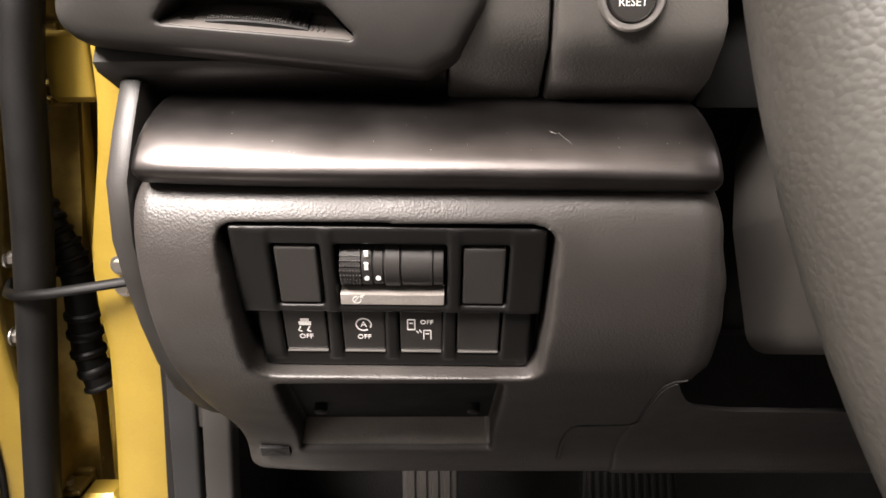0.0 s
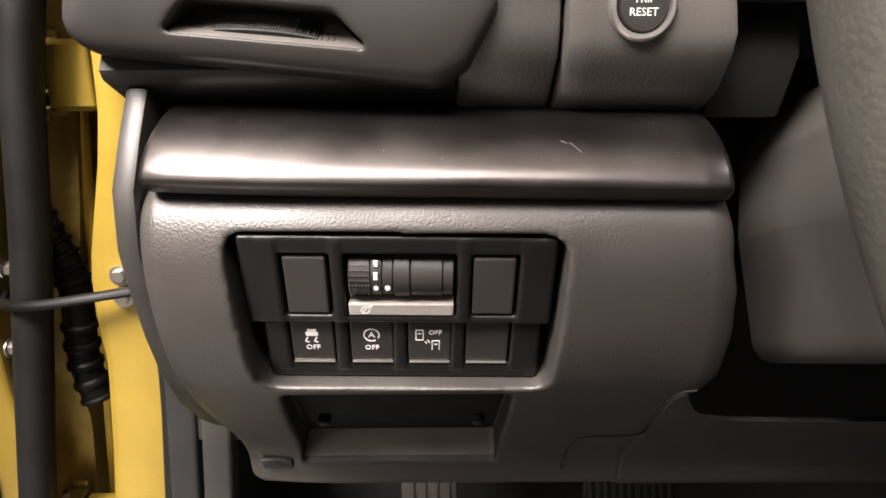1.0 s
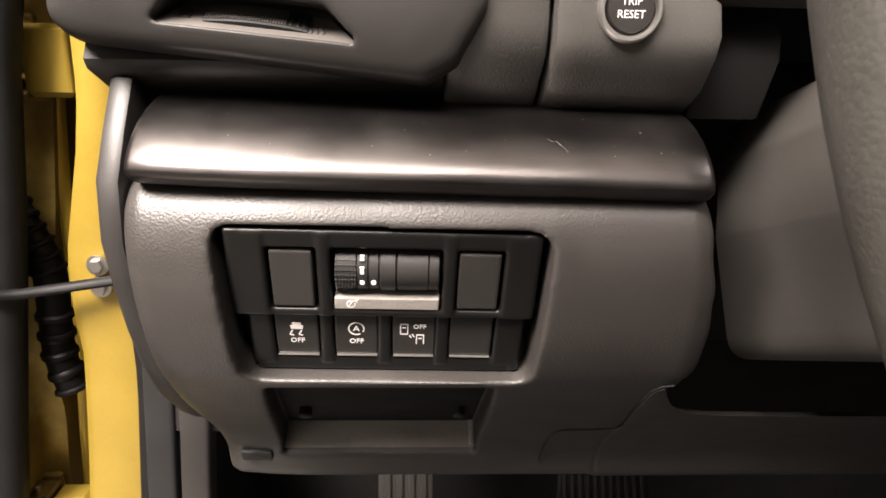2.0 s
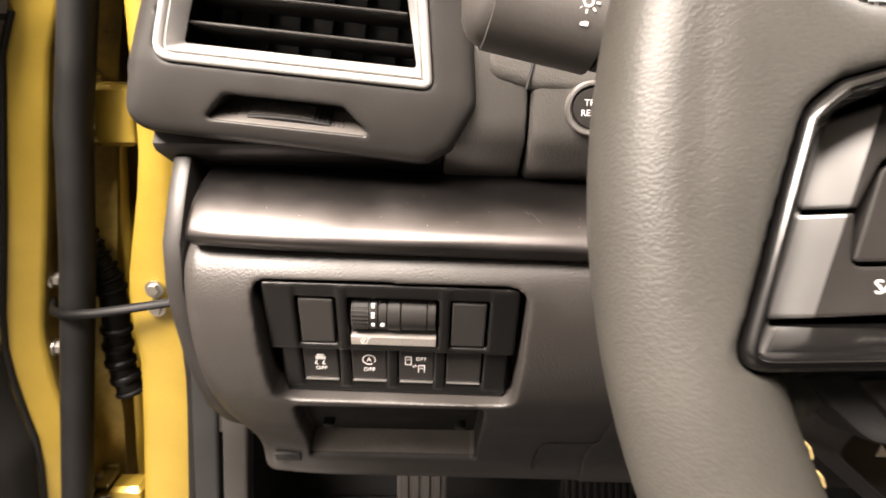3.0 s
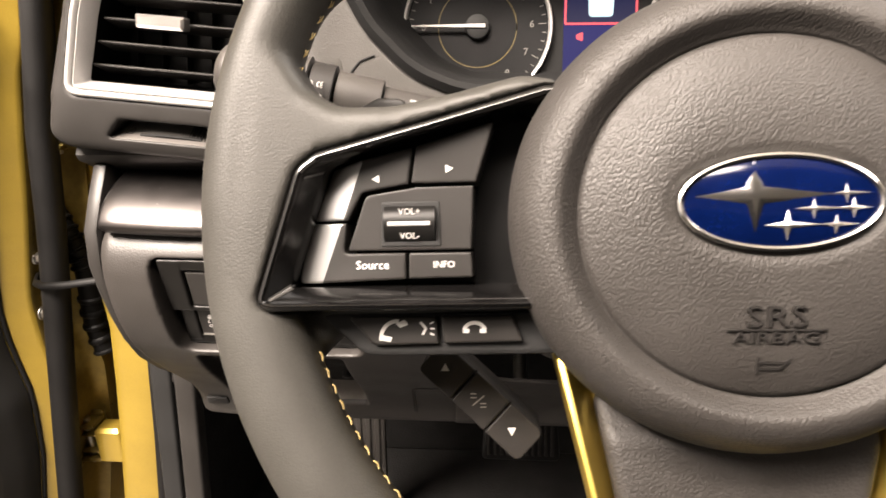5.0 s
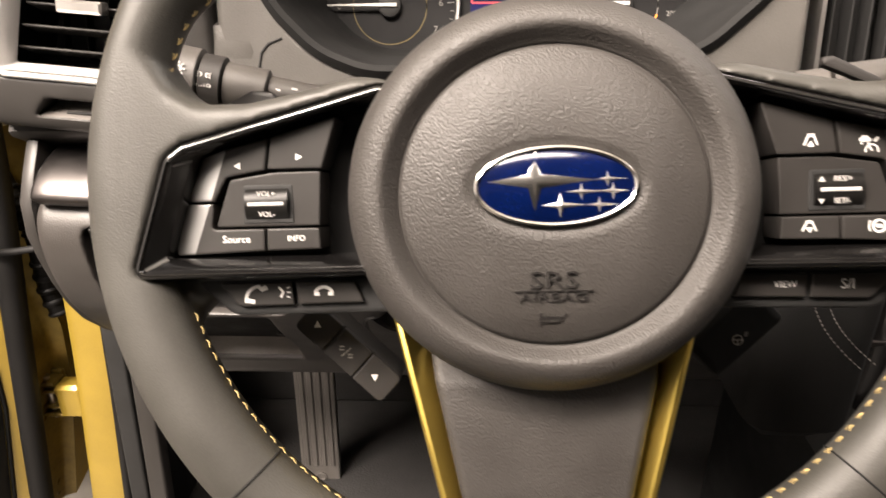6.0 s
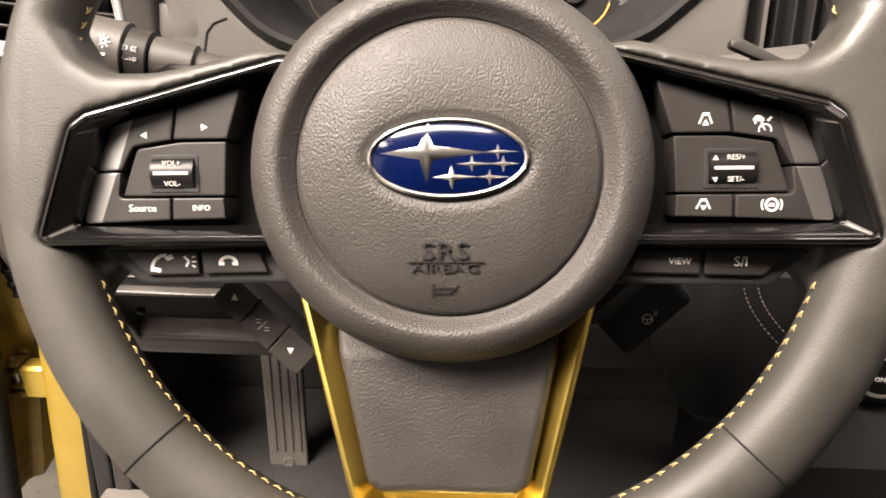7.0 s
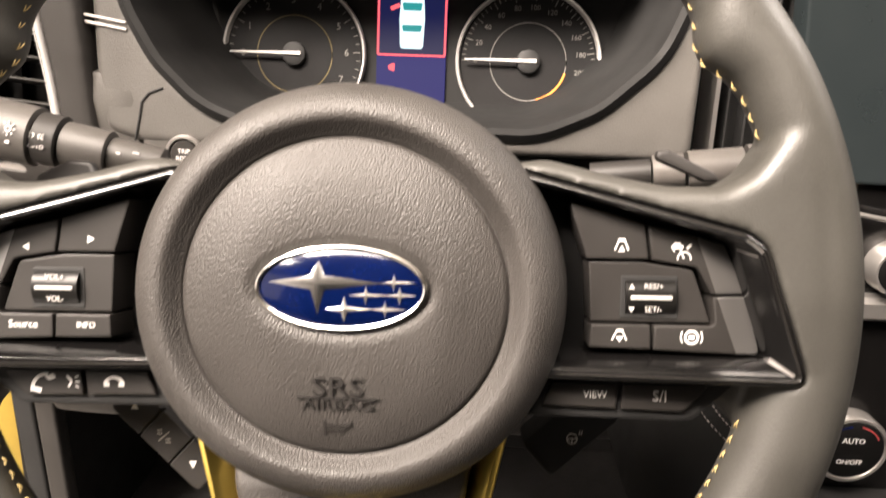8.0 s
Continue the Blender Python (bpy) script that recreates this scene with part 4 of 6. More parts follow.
for i, x in enumerate((-51.0, -23.4, 3.6, 30.6)):
    k = part("push_switch", slab(rpoly(mm([(x, -30.4), (x + 20.0, -30.4), (x + 20.0, -5.4), (x, -5.4)]), 0.001, 3), -0.012, 0.0002, 0.0008), BUTTON, bank)
    part("key_edge", bar2((x + 0.4) * MM, -0.0306, (x + 19.6) * MM, -0.0306, 0.0005, -0.0004, 0.0014), SILVER, k, "pale silver lower edge")
    cx = (x + 10) * MM
    if i == 0:
        part("stability_sign", moved(join(poly2([(cx - 0.0032, -0.0140), (cx - 0.0036, -0.0115), (cx + 0.0036, -0.0115), (cx + 0.0032, -0.0140)], SIGN), bar2(cx - 0.0024, -0.0103, cx + 0.0024, -0.0103, 0.0018, SIGN), bar2(cx - 0.0025, -0.0150, cx - 0.0040, -0.0178, 0.0007, SIGN), bar2(cx + 0.0025, -0.0150, cx + 0.0010, -0.0178, 0.0007, SIGN), bar2(cx - 0.004, -0.0178, cx - 0.002, -0.0186, 0.0007, SIGN), bar2(cx + 0.001, -0.0178, cx + 0.003, -0.0186, 0.0007, SIGN), text_shape("OFF", 0.0046, cx, -0.0222, SIGN)), Matrix.Translation((cx, -0.0172, 0)) @ Matrix.Diagonal((0.84, 0.84, 1, 1)) @ Matrix.Translation((-cx, 0.0165, 0))), WHITE, k, "white printed sign")
    if i == 1:
        part("idle_stop_sign", moved(join(ring2(cx, -0.0132, 0.0042, 0.0007, SIGN, -30, 300), text_shape("A", 0.0054, cx, -0.0132, SIGN), text_shape("OFF", 0.0046, cx, -0.0222, SIGN)), Matrix.Translation((cx, -0.0172, 0)) @ Matrix.Diagonal((0.84, 0.84, 1, 1)) @ Matrix.Translation((-cx, 0.0165, 0))), WHITE, k, "white printed sign")
    if i == 2:
        part("blind_spot_sign", moved(join(*[bar2(*q, 0.0006, SIGN) for q in ((cx - 0.0075, -0.0095, cx - 0.0075, -0.0165), (cx - 0.0035, -0.0095, cx - 0.0035, -0.0165), (cx - 0.0075, -0.0095, cx - 0.0035, -0.0095), (cx - 0.0075, -0.0165, cx - 0.0035, -0.0165), (cx - 0.0065, -0.0120, cx - 0.0045, -0.0120), (cx + 0.0015, -0.0170, cx + 0.0015, -0.0235), (cx + 0.0055, -0.0170, cx + 0.0055, -0.0235), (cx + 0.0015, -0.0170, cx + 0.0055, -0.0170), (cx + 0.0025, -0.0195, cx + 0.0045, -0.0195), (cx - 0.0025, -0.0175, cx - 0.0015, -0.0190), (cx - 0.001, -0.0165, cx + 0.0002, -0.0185))], text_shape("OFF", 0.0042, cx + 0.0032, -0.0112, SIGN)), Matrix.Translation((cx, -0.0172, 0)) @ Matrix.Diagonal((0.84, 0.84, 1, 1)) @ Matrix.Translation((-cx, 0.0165, 0))), WHITE, k, "white printed sign")
# dimmer wheel
dim = part("dimmer_wheel", tube([(-0.0214, 0.0185, -0.006), (0.0240, 0.0185, -0.006)], 0.0108, 28), BLACK, bank, "black dimmer drum")
for x0, x1, f in ((-21.4, -12.2, 1.0), (-12.0, -7.2, 0.985), (-6.8, -2.4, 0.97), (-1.8, 5.0, 1.03), (5.6, 19.2, 1.0), (19.5, 24.0, 0.97)):
    part("drum_ring", tube([(x0 * MM, 0.0185, -0.006), ((x0 + 0.3) * MM, 0.0185, -0.006), ((x1 - 0.3) * MM, 0.0185, -0.006), (x1 * MM, 0.0185, -0.006)], lambda t, f=f: 0.0118 * f * (0.97 if t in (0.0, 1.0) else 1.0), 32), SMOOTH, dim)
kn = []
for a in range(10):
    for b in range(7):
        t = radians(38 + 104 * a / 9)
        x = (-21.0 + 1.4 * b) * MM
        kn.append(moved(box(-0.0004, 0.0004, -0.0005, 0.0005, -0.0002, 0.0004, 0.00012), Matrix.Translation((x, 0.0185 + 0.0118 * math.cos(t), -0.006 + 0.0118 * math.sin(t))) @ Matrix.Rotation(math.pi / 2 - t, 4, "X")))
tagged(part("knurling", join(*kn), SMOOTH, dim), kind="stuff")
part("dimmer_marks", join(bar2(-0.0096, 0.0262, -0.0096, 0.0290, 0.0018, 0.0032, 0.0008), bar2(-0.0096, 0.0205, -0.0096, 0.0240, 0.0018, 0.0050, 0.0008), dish([(ellipse(-0.0096, 0.0160, 0.0011, 0.0011, 16), 0.0052), (ellipse(-0.0096, 0.0160, 0.0011, 0.0011, 16), 0.0058)]), dish([(ellipse(-0.0046, 0.0160, 0.0012, 0.0012, 16), 0.0050), (ellipse(-0.0046, 0.0160, 0.0012, 0.0012, 16), 0.0056)])), WHITE, dim, "white bars and dots")
# plate lightened for the light on its upward face
tray = part("dimmer_plate", slab(rpoly(mm([(-22.4, 0.0), (24.4, 0.0), (24.4, 6.2), (-22.4, 6.2)]), 0.0005, 2), -0.004, 0.0042, 0.0006), PALE, bank, "satin plate under the drum, light painted pale")
part("lamp_sign", join(ring2(-0.0150, 0.0030, 0.0018, 0.0004, 0.0042, 90, 380), bar2(-0.0135, 0.0045, -0.0115, 0.0058, 0.0004, 0.0042), bar2(-0.0130, 0.0055, -0.0122, 0.0040, 0.0004, 0.0042), bar2(-0.0165, 0.0012, -0.0140, 0.0050, 0.0004, 0.0042)), WHITE, tray, "pale printed sign")

# coin tray under the switches
trayp = thing("coin_tray", "open dark plastic coin tray under the switch bank", "tray", pose(0, 0, 0))


def tray_sheet(y0, z0, y1, z1, x0, x1, t):
    """A plate across the tray between two lines of its section, standing t proud."""
    d = Vector((y1 - y0, z1 - z0)).normalized()
    n = Vector((d.y, -d.x)) * t
    sh = extrude_x([(y0 - n.x, z0 - n.y), (y0 + n.x, z0 + n.y), (y1 + n.x, z1 + n.y), (y1 - n.x, z1 - n.y)], x0, x1, 0.0004)
    return tray_flare(sh[0]), sh[1]


# shade put into the back's colour, light into the floor's and end's
part("back_wall", tray_sheet(0.3000, 0.7320, 0.3835, 0.6520, -0.0805, 0.0300, 0.0012), HOOD, trayp, "smooth sloping back, shade painted near-black")
part("tray_floor", tray_sheet(0.3838, 0.6512, 0.3728, 0.6374, -0.0812, 0.0300, 0.0022), PALE, trayp, "tray floor, light painted as a paler colour")
part("side_stop", tray_sheet(0.3838, 0.6530, 0.3728, 0.6392, 0.0268, 0.0302, 0.0030), PALE, trayp, "raised end of the tray floor, light painted in")
for x in (-0.0745, 0.0180):
    part("hinge_knob", moved(dish([(ellipse(0, 0, 0.0040, 0.0040, 16), -0.004), (ellipse(0, 0, 0.0040, 0.0040, 16), 0.003), (ellipse(0, 0, 0.0030, 0.0030, 16), 0.0042)]), pose(x, 0.350, 0.6800, 135, 0, 0)), BLACK, trayp, "small black hinge knob")
solid("bonnet_release_mark", moved(join(slab(rpoly(mm([(-6.5, -3), (6.5, -3), (6.5, 3), (-6.5, 3)]), 0.0006, 2), -0.001, 0.0006, 0.0003), bar2(-0.004, -0.001, 0.0, 0.001, 0.0006, 0.0006, 0.0003), bar2(0.0, 0.001, 0.004, -0.001, 0.0006, 0.0006, 0.0003)), pose(-0.1108, 0.3686, 0.6345, 110, 0, 0) @ Matrix.Scale(1.5, 4)), BLACK, "small black moulded sign on the panel", "sign")

# lower dash cover right of the panel and under the column
def knee_y(z):
    """Depth of the knee panel's face at a height."""
    front = KP[3:18]
    for (y0, z0), (y1, z1) in zip(front, front[1:]):
        if z1 <= z <= z0:
            return y0 + (y1 - y0) * (z0 - z) / (z0 - z1)
    return front[-1][0]


rows = []
for x in (0.1095, 0.1105, 0.1120, 0.1140, 0.1165, 0.120, 0.125, 0.132, 0.142, 0.160, 0.20, 0.30, 0.45, 0.60):
    top = 0.6985 + 0.0375 * math.exp(-max(0.0, x - 0.1150) / 0.014)
    hs = [top - (top - 0.612) * k / 22 for k in range(23)]
    edge = 0.0002 if x > 0.1130 else -0.0003 if x > 0.1110 else -0.0015
    skin = [(x, knee_y(h) - edge + (0.0006 if k == 0 else 0.0), h) for k, h in enumerate(hs)] + [(x, 0.440, 0.606)]
    rows.append(skin + [(x, 0.440, 0.607)] + [(a, b + 0.014, c - 0.006) for a, b, c in reversed(skin[:-1])])
part("lower_cover", loft(rows), PLASTIC, knee, "grained dark plastic lower cover", angle=60)

# dashboard end cap
cap = extrude_x([(0.298, 0.878), (0.283, 0.858), (0.2700, 0.838), (0.2665, 0.812), (0.271, 0.79), (0.2785, 0.765), (0.2885, 0.74), (0.303, 0.716), (0.327, 0.690), (0.345, 0.675), (0.37, 0.70), (0.352, 0.80), (0.340, 0.878)], -0.144, -0.1325, 0.003)
part("end_cap", (bowed(cap[0]), cap[1]), POD_GREY, knee, "dark grey end cap")

# ---- air vent pod ----
VM = pose(-0.068, 0.290, 0.955, 82, 0, 0) @ pose(0, 0, 0, 0, 0, -5.2)
vent = thing("air_vent", "dark grey air vent pod with satin frame and slats", "air vent", VM)
POD = rpoly(mm([(-84, -68), (70, -70), (83, -61), (93, -38), (84, 30), (74, 100), (-66, 100), (-80, 20), (-92, -38)]), [0.016, 0.008, 0.006, 0.010, 0.05, 0.03, 0.03, 0.05, 0.012], 6)
POD_IN = rpoly(mm([(-69, -31.5), (70, -31.5), (63, 10), (48, 81), (-48, 81), (-62, 20)]), [0.010, 0.005, 0.03, 0.01, 0.01, 0.03], 6)


def pod_ring(soft, crisp):
    """The pod's outline, drawn in by one share at its round outer side and by another at its crisp inner side."""
    out = []
    for p, q in zip(shrink(POD, soft), shrink(POD, crisp)):
        f = max(min(1.0, max(0.0, (p[0] - 0.010) / 0.050)), min(1.0, max(0.0, (-0.040 - p[1]) / 0.012)))
        out.append((p[0] + (q[0] - p[0]) * f, p[1] + (q[1] - p[1]) * f))
    return out


pod = part("pod_housing", dish([(shrink(POD, 0.84), -0.090), (shrink(POD, 0.965), -0.040), (POD, -0.0215), (pod_ring(0.985, 1.0), -0.0175), (pod_ring(0.945, 0.998), -0.0095), (pod_ring(0.90, 0.985), -0.0020), (pod_ring(0.86, 0.965), 0.0016), (pod_ring(0.82, 0.92), 0.0030), (pod_ring(0.76, 0.80), 0.0036)]), POD_GREY, vent, "soft dark grey pod")
hole = slab(POD_IN, -0.060, 0.03, 0.0005)
thumb_cut = slab(rpoly(mm([(-43.5, -57.5), (42, -57.5), (26, -44.0), (-33, -44.0)]), 0.001, 3), -0.016, 0.03, 0.0005)
moulded(pod, [hole, thumb_cut], voxel=0.0016, rounds=5)
# the lower part of the face turns under
for v in pod.data.vertices:
    if v.co.z > -0.030:
        v.co.z -= 5.5 * max(0.0, -0.030 - v.co.y) ** 2
FR_IN = rpoly(mm([(-57, -21.5), (60.5, -21.5), (53, 10), (38, 72), (-38, 72), (-50, 20)]), [0.002, 0.002, 0.03, 0.008, 0.008, 0.03], 6)
# frame's brightness comes from pale colour in place of reflections
part("vent_frame", loft([lift(POD_IN, -0.012), lift(POD_IN, 0.0040), lift(inset(POD_IN, 0.0006), 0.0052), lift(inset(POD_IN, 0.0016), 0.0058), lift(inset(POD_IN, 0.0030), 0.0056), lift(inset(POD_IN, 0.0040), 0.0044), lift(inset(POD_IN, 0.0043), 0.0024), lift(inset(POD_IN, 0.0050), 0.0024), lift(inset(POD_IN, 0.0052), 0.0036), lift(inset(POD_IN, 0.0058), 0.0038), lift(FR_IN, -0.0060), lift(FR_IN, -0.0080)], False, False), RING, vent, "satin silver vent frame with a stepped edge", angle=50)
# back, duct and vanes near-black, standing for shade inside the vent
part("vent_back", slab(FR_IN, -0.062, -0.055, 0.0005), DEEP, vent)
part("vent_duct", loft([lift(FR_IN, -0.0080), lift(inset(FR_IN, -0.001), -0.0082), lift(inset(FR_IN, -0.001), -0.056), lift(FR_IN, -0.056)], False, False), DEEP, vent, "inside of the vent, shade painted black")
for k, y in enumerate((-10.5, 4.5, 19.5, 34.5, 49.5, 64.0)):
    w = 59 - 0.30 * max(0, y + 20)
    part("slat", moved(box(-w * MM, (w + 1.5) * MM, -0.0008, 0.0008, -0.020, 0.0, 0.0006), Matrix.Translation((0, y * MM, -0.009)) @ Matrix.Rotation(radians(-14), 4, "X")), SMOOTH, vent)
for k in range(6):
    x = (-44 + 18 * k) * MM
    part("vane", box(x - 0.0005, x + 0.0005, -0.020, 0.068, -0.055, -0.046, 0.0004), DEEP, vent)
part("vent_tab", box(-0.022, 0.010, 0.0150, 0.0235, -0.012, 0.0, 0.0016), SILVER, vent, "satin silver sliding tab")
SHELF = Matrix(((1, 0, 0, -0.0007), (0, 0.59, 0.81, -0.0572), (0, -0.81, 0.59, -0.0030), (0, 0, 0, 1)))
part("thumb_plate", moved(slab(mm([(-41.5, 0), (41.3, 0), (27, 19), (-32, 19)]), -0.004, 0.0, 0.0003), SHELF), GREY, vent, "paler sloping plate round the thumb wheel")
AX, AR, HALF = -0.0012, 0.160, 0.0212
WHEEL_TOP = 0.0024


def wheel_rise(x):
    """The height of the thumb wheel's rim over the plate at a distance from its middle."""
    return WHEEL_TOP - AR + math.sqrt(AR ** 2 - x * x)


arc = [(AX - HALF + 2 * HALF * k / 16, wheel_rise(-HALF + 2 * HALF * k / 16)) for k in range(17)]
section = [(AX + HALF, -0.002), *reversed(arc), (AX - HALF, -0.002)]
thw = part("thumb_wheel", moved(loft([[(x, y, z - d) for x, z in section] for y, d in ((0.0040, 0.0006), (0.0046, 0.0), (0.0168, 0.0), (0.0174, 0.0006))]), SHELF), BLACK, vent, "knurled black thumb wheel")
teeth = []
for i in range(29):
    x = -HALF + 0.0008 + 0.00115 * i
    for b in range(6):
        teeth.append(moved(box(-0.00034, 0.00034, -0.0007, 0.0007, -0.0003, 0.0004, 0.00015), Matrix.Translation((AX + x, 0.0060 + 0.0019 * b, wheel_rise(x))) @ Matrix.Rotation(math.asin(x / AR), 4, "Y")))
# grey teeth paint in the light on the black thumb wheel
tagged(part("knurling", moved(join(*teeth), SHELF), GREY, thw), kind="stuff")
for x in (0.0142, 0.0172, 0.0196):
    part("wheel_mark", moved(box(AX + x - 0.0005, AX + x + 0.0005, 0.0052, 0.0164, wheel_rise(x) - 0.001, wheel_rise(x) + 0.0005, 0.0002), SHELF), SMOOTH, thw)
part("flow_sign", moved(join(*[bar2(-0.0330 + a, 0.0055 + b, -0.0330 + c, 0.0055 + d, 0.0003, 0.0) for a, b, c, d in ((0, 0, 0.005, 0), (0, 0.0062, 0.005, 0.0062), (0, 0, 0, 0.0062), (0.005, 0, 0.005, 0.0062), (0, 0, 0.005, 0.0062), (0, 0.0062, 0.005, 0))]), SHELF), BUTTON, vent, "dark printed sign")
waves = []
for x in (0.0215, 0.0240, 0.0265):
    pts = [(x + 0.0006 * math.sin(1.6 * k), 0.0040 + 0.0016 * k) for k in range(5)]
    waves += [bar2(*a, *b, 0.0004, 0.0) for a, b in zip(pts, pts[1:])]
part("flow_sign", moved(join(*waves), SHELF), BUTTON, vent, "dark printed sign")

# ---- dash face behind the wheel, with the trip button ----
FP = [(0.318, 0.942), (0.2895, 0.938), (0.2843, 0.900), (0.287, 0.891), (0.298, 0.876), (0.316, 0.864), (0.36, 0.864), (0.36, 0.948)]
block = extrude_x(FP, 0.048, 0.119, 0.004, 8)
part("button_panel", ([(x, y, min(z, 0.942 - 0.5 * max(0.0, x - 0.060))) for x, y, z in block[0]], block[1]), FASCIA, knee)
part("vent_side_panel", extrude_x([(0.322, 0.966), (0.2955, 0.9615), (0.2900, 0.945), (0.2880, 0.904), (0.291, 0.890), (0.316, 0.866), (0.36, 0.866), (0.36, 0.966)], 0.004, 0.0465, 0.003), FASCIA, knee)
under = extrude_x([(0.3000, 0.8860), (0.3015, 0.8815), (0.3200, 0.8690), (0.345, 0.866), (0.36, 0.90), (0.31, 0.90)], -0.152, 0.0035, 0.001)
part("vent_underside", ([(x + (0.004 * min(1.0, max(0.0, (0.884 - z) / 0.016)) if x < 0 else 0), y, z) for x, y, z in under[0]], under[1]), POD_GREY, knee)
# box added for the panel's side, with its shade as colour
part("panel_side", extrude_x([(0.318, 0.908), (0.308, 0.900), (0.306, 0.890), (0.318, 0.862), (0.36, 0.862), (0.36, 0.908)], 0.1195, 0.156, 0.003), HOOD, knee, "side of the button panel, shade painted black")
TB = pose(0.0780, 0.2855, 0.9103, 84, 0, 0)
trip = thing("trip_reset_button", "round black trip reset button in a polished ring", "button", TB)
part("surround", dish([(ellipse(0, 0, 0.0135, 0.0135), -0.010), (ellipse(0, 0, 0.0135, 0.0135), 0.0015), (ellipse(0, 0, 0.0125, 0.0125), 0.0030), (ellipse(0, 0, 0.0112, 0.0112), 0.0030), (ellipse(0, 0, 0.0104, 0.0104), 0.0010), (ellipse(0, 0, 0.0102, 0.0102), -0.002)]), SILVER, trip, "polished metal ring")
part("cap", dish([(ellipse(0, 0, 0.0098, 0.0098), -0.004), (ellipse(0, 0, 0.0098, 0.0098), 0.0018), (ellipse(0, 0, 0.0092, 0.0092), 0.0026), (ellipse(0, 0, 0.004, 0.004), 0.0029)]), BUTTON, trip)
part("cap_word", join(text_shape("TRIP", 0.0044, 0, 0.0026, 0.0028), text_shape("RESET", 0.0044, 0, -0.0024, 0.0028)), WHITE, trip, "white printed words")

# grey fascia round the instrument hood
FC = pose(0.2237, 0.303, 1.0025, 78, 0, 0)
FS = 0.941
fascia = thing("instrument_fascia", "satin grey dashboard fascia round a dark instrument hood", "dashboard panel", FC)
FA = rpoly([(x * FS, y * FS) for x, y in mm([(-184, -92), (205, -92), (209, 60), (209, 190), (-216, 190), (-216, -40), (-212, -84)])], 0.01, 5)
OPN = rpoly([(x * FS, y * FS) for x, y in mm([(-196, 5), (-174, -36), (-144, -66), (-108, -80), (98, -80), (140, -61.5), (181, -24), (197, 17), (200, 70), (180, 130), (-180, 130), (-199, 70)])], 0.07, 6)
fb = part("fascia_panel", slab(FA, -0.030, 0.0, 0.004), FASCIA, fascia, "satin grey panel")
moulded(fb, [slab(OPN, -0.08, 0.05, 0.0005)], voxel=0.0025, rounds=4)
part("hood", loft([lift(OPN, -0.026), lift(inset(OPN, -0.002), 0.002), lift(inset(OPN, 0.003), 0.006), lift(inset(OPN, 0.007), 0.004), lift(inset(OPN, 0.010), -0.030), lift(inset(OPN, 0.018), -0.090), lift(inset(OPN, 0.024), -0.102)], False, False), HOOD, fascia, "dark grained hood")
# unseen brow, its depth chosen for the shade it casts on the gauges
BROW = [(x * FS, y) for x, y in mm([(-205, -60), (-190, -42), (-140, -27), (140, -27), (190, -42), (205, -60), (205, -130), (-205, -130)])]
part("hood_brow", moved(slab(rpoly(BROW, [0.01, 0.05, 0.05, 0.05, 0.05, 0.01, 0.01, 0.01], 8), -0.012, 0.012, 0.008), FC.inverted() @ pose(0.2237, 0.318, 1.056, 0, 0, 0) @ Matrix.Rotation(math.pi, 4, "X")), HOOD, fascia, "unseen brow added to shade the instruments")


def face_line(name, pts, r, mt, label):
    """A thin bead or joint lying on the fascia's face; points as (x, z)."""
    return part(name, tube([FC.inverted() @ Vector((x, 0.303 + (z - 1.0025) * math.tan(radians(12)) - 0.0004, z)) for x, z in pts], r, 8), mt, fascia, label)


face_line("fascia_joint", [(0.0449, 0.9190), (0.0490, 0.9350), (0.0508, 0.9440), (0.0560, 0.9500), (0.0654, 0.9535)], 0.0008, BLACK, "dark joint line")
for dz in (0.0, -0.0042):
    face_line("fascia_piping", [(0.0102, 0.9984 + dz), (0.0275, 0.9955 + dz), (0.0435, 0.9929 + dz)], 0.0011, PALE, "pale satin bead")
CL = pose(0.2215, 0.398, 0.9625, 74, 0, 0)
cluster = thing("instrument_cluster", "dark instrument cluster with two chrome-ringed gauges and a lit display", "instrument cluster", CL)
part("cluster_face", slab(rpoly(mm([(-175, -80), (175, -80), (190, 90), (-190, 90)]), 0.03, 5), -0.010, -0.0015, 0.001), HOOD, cluster)
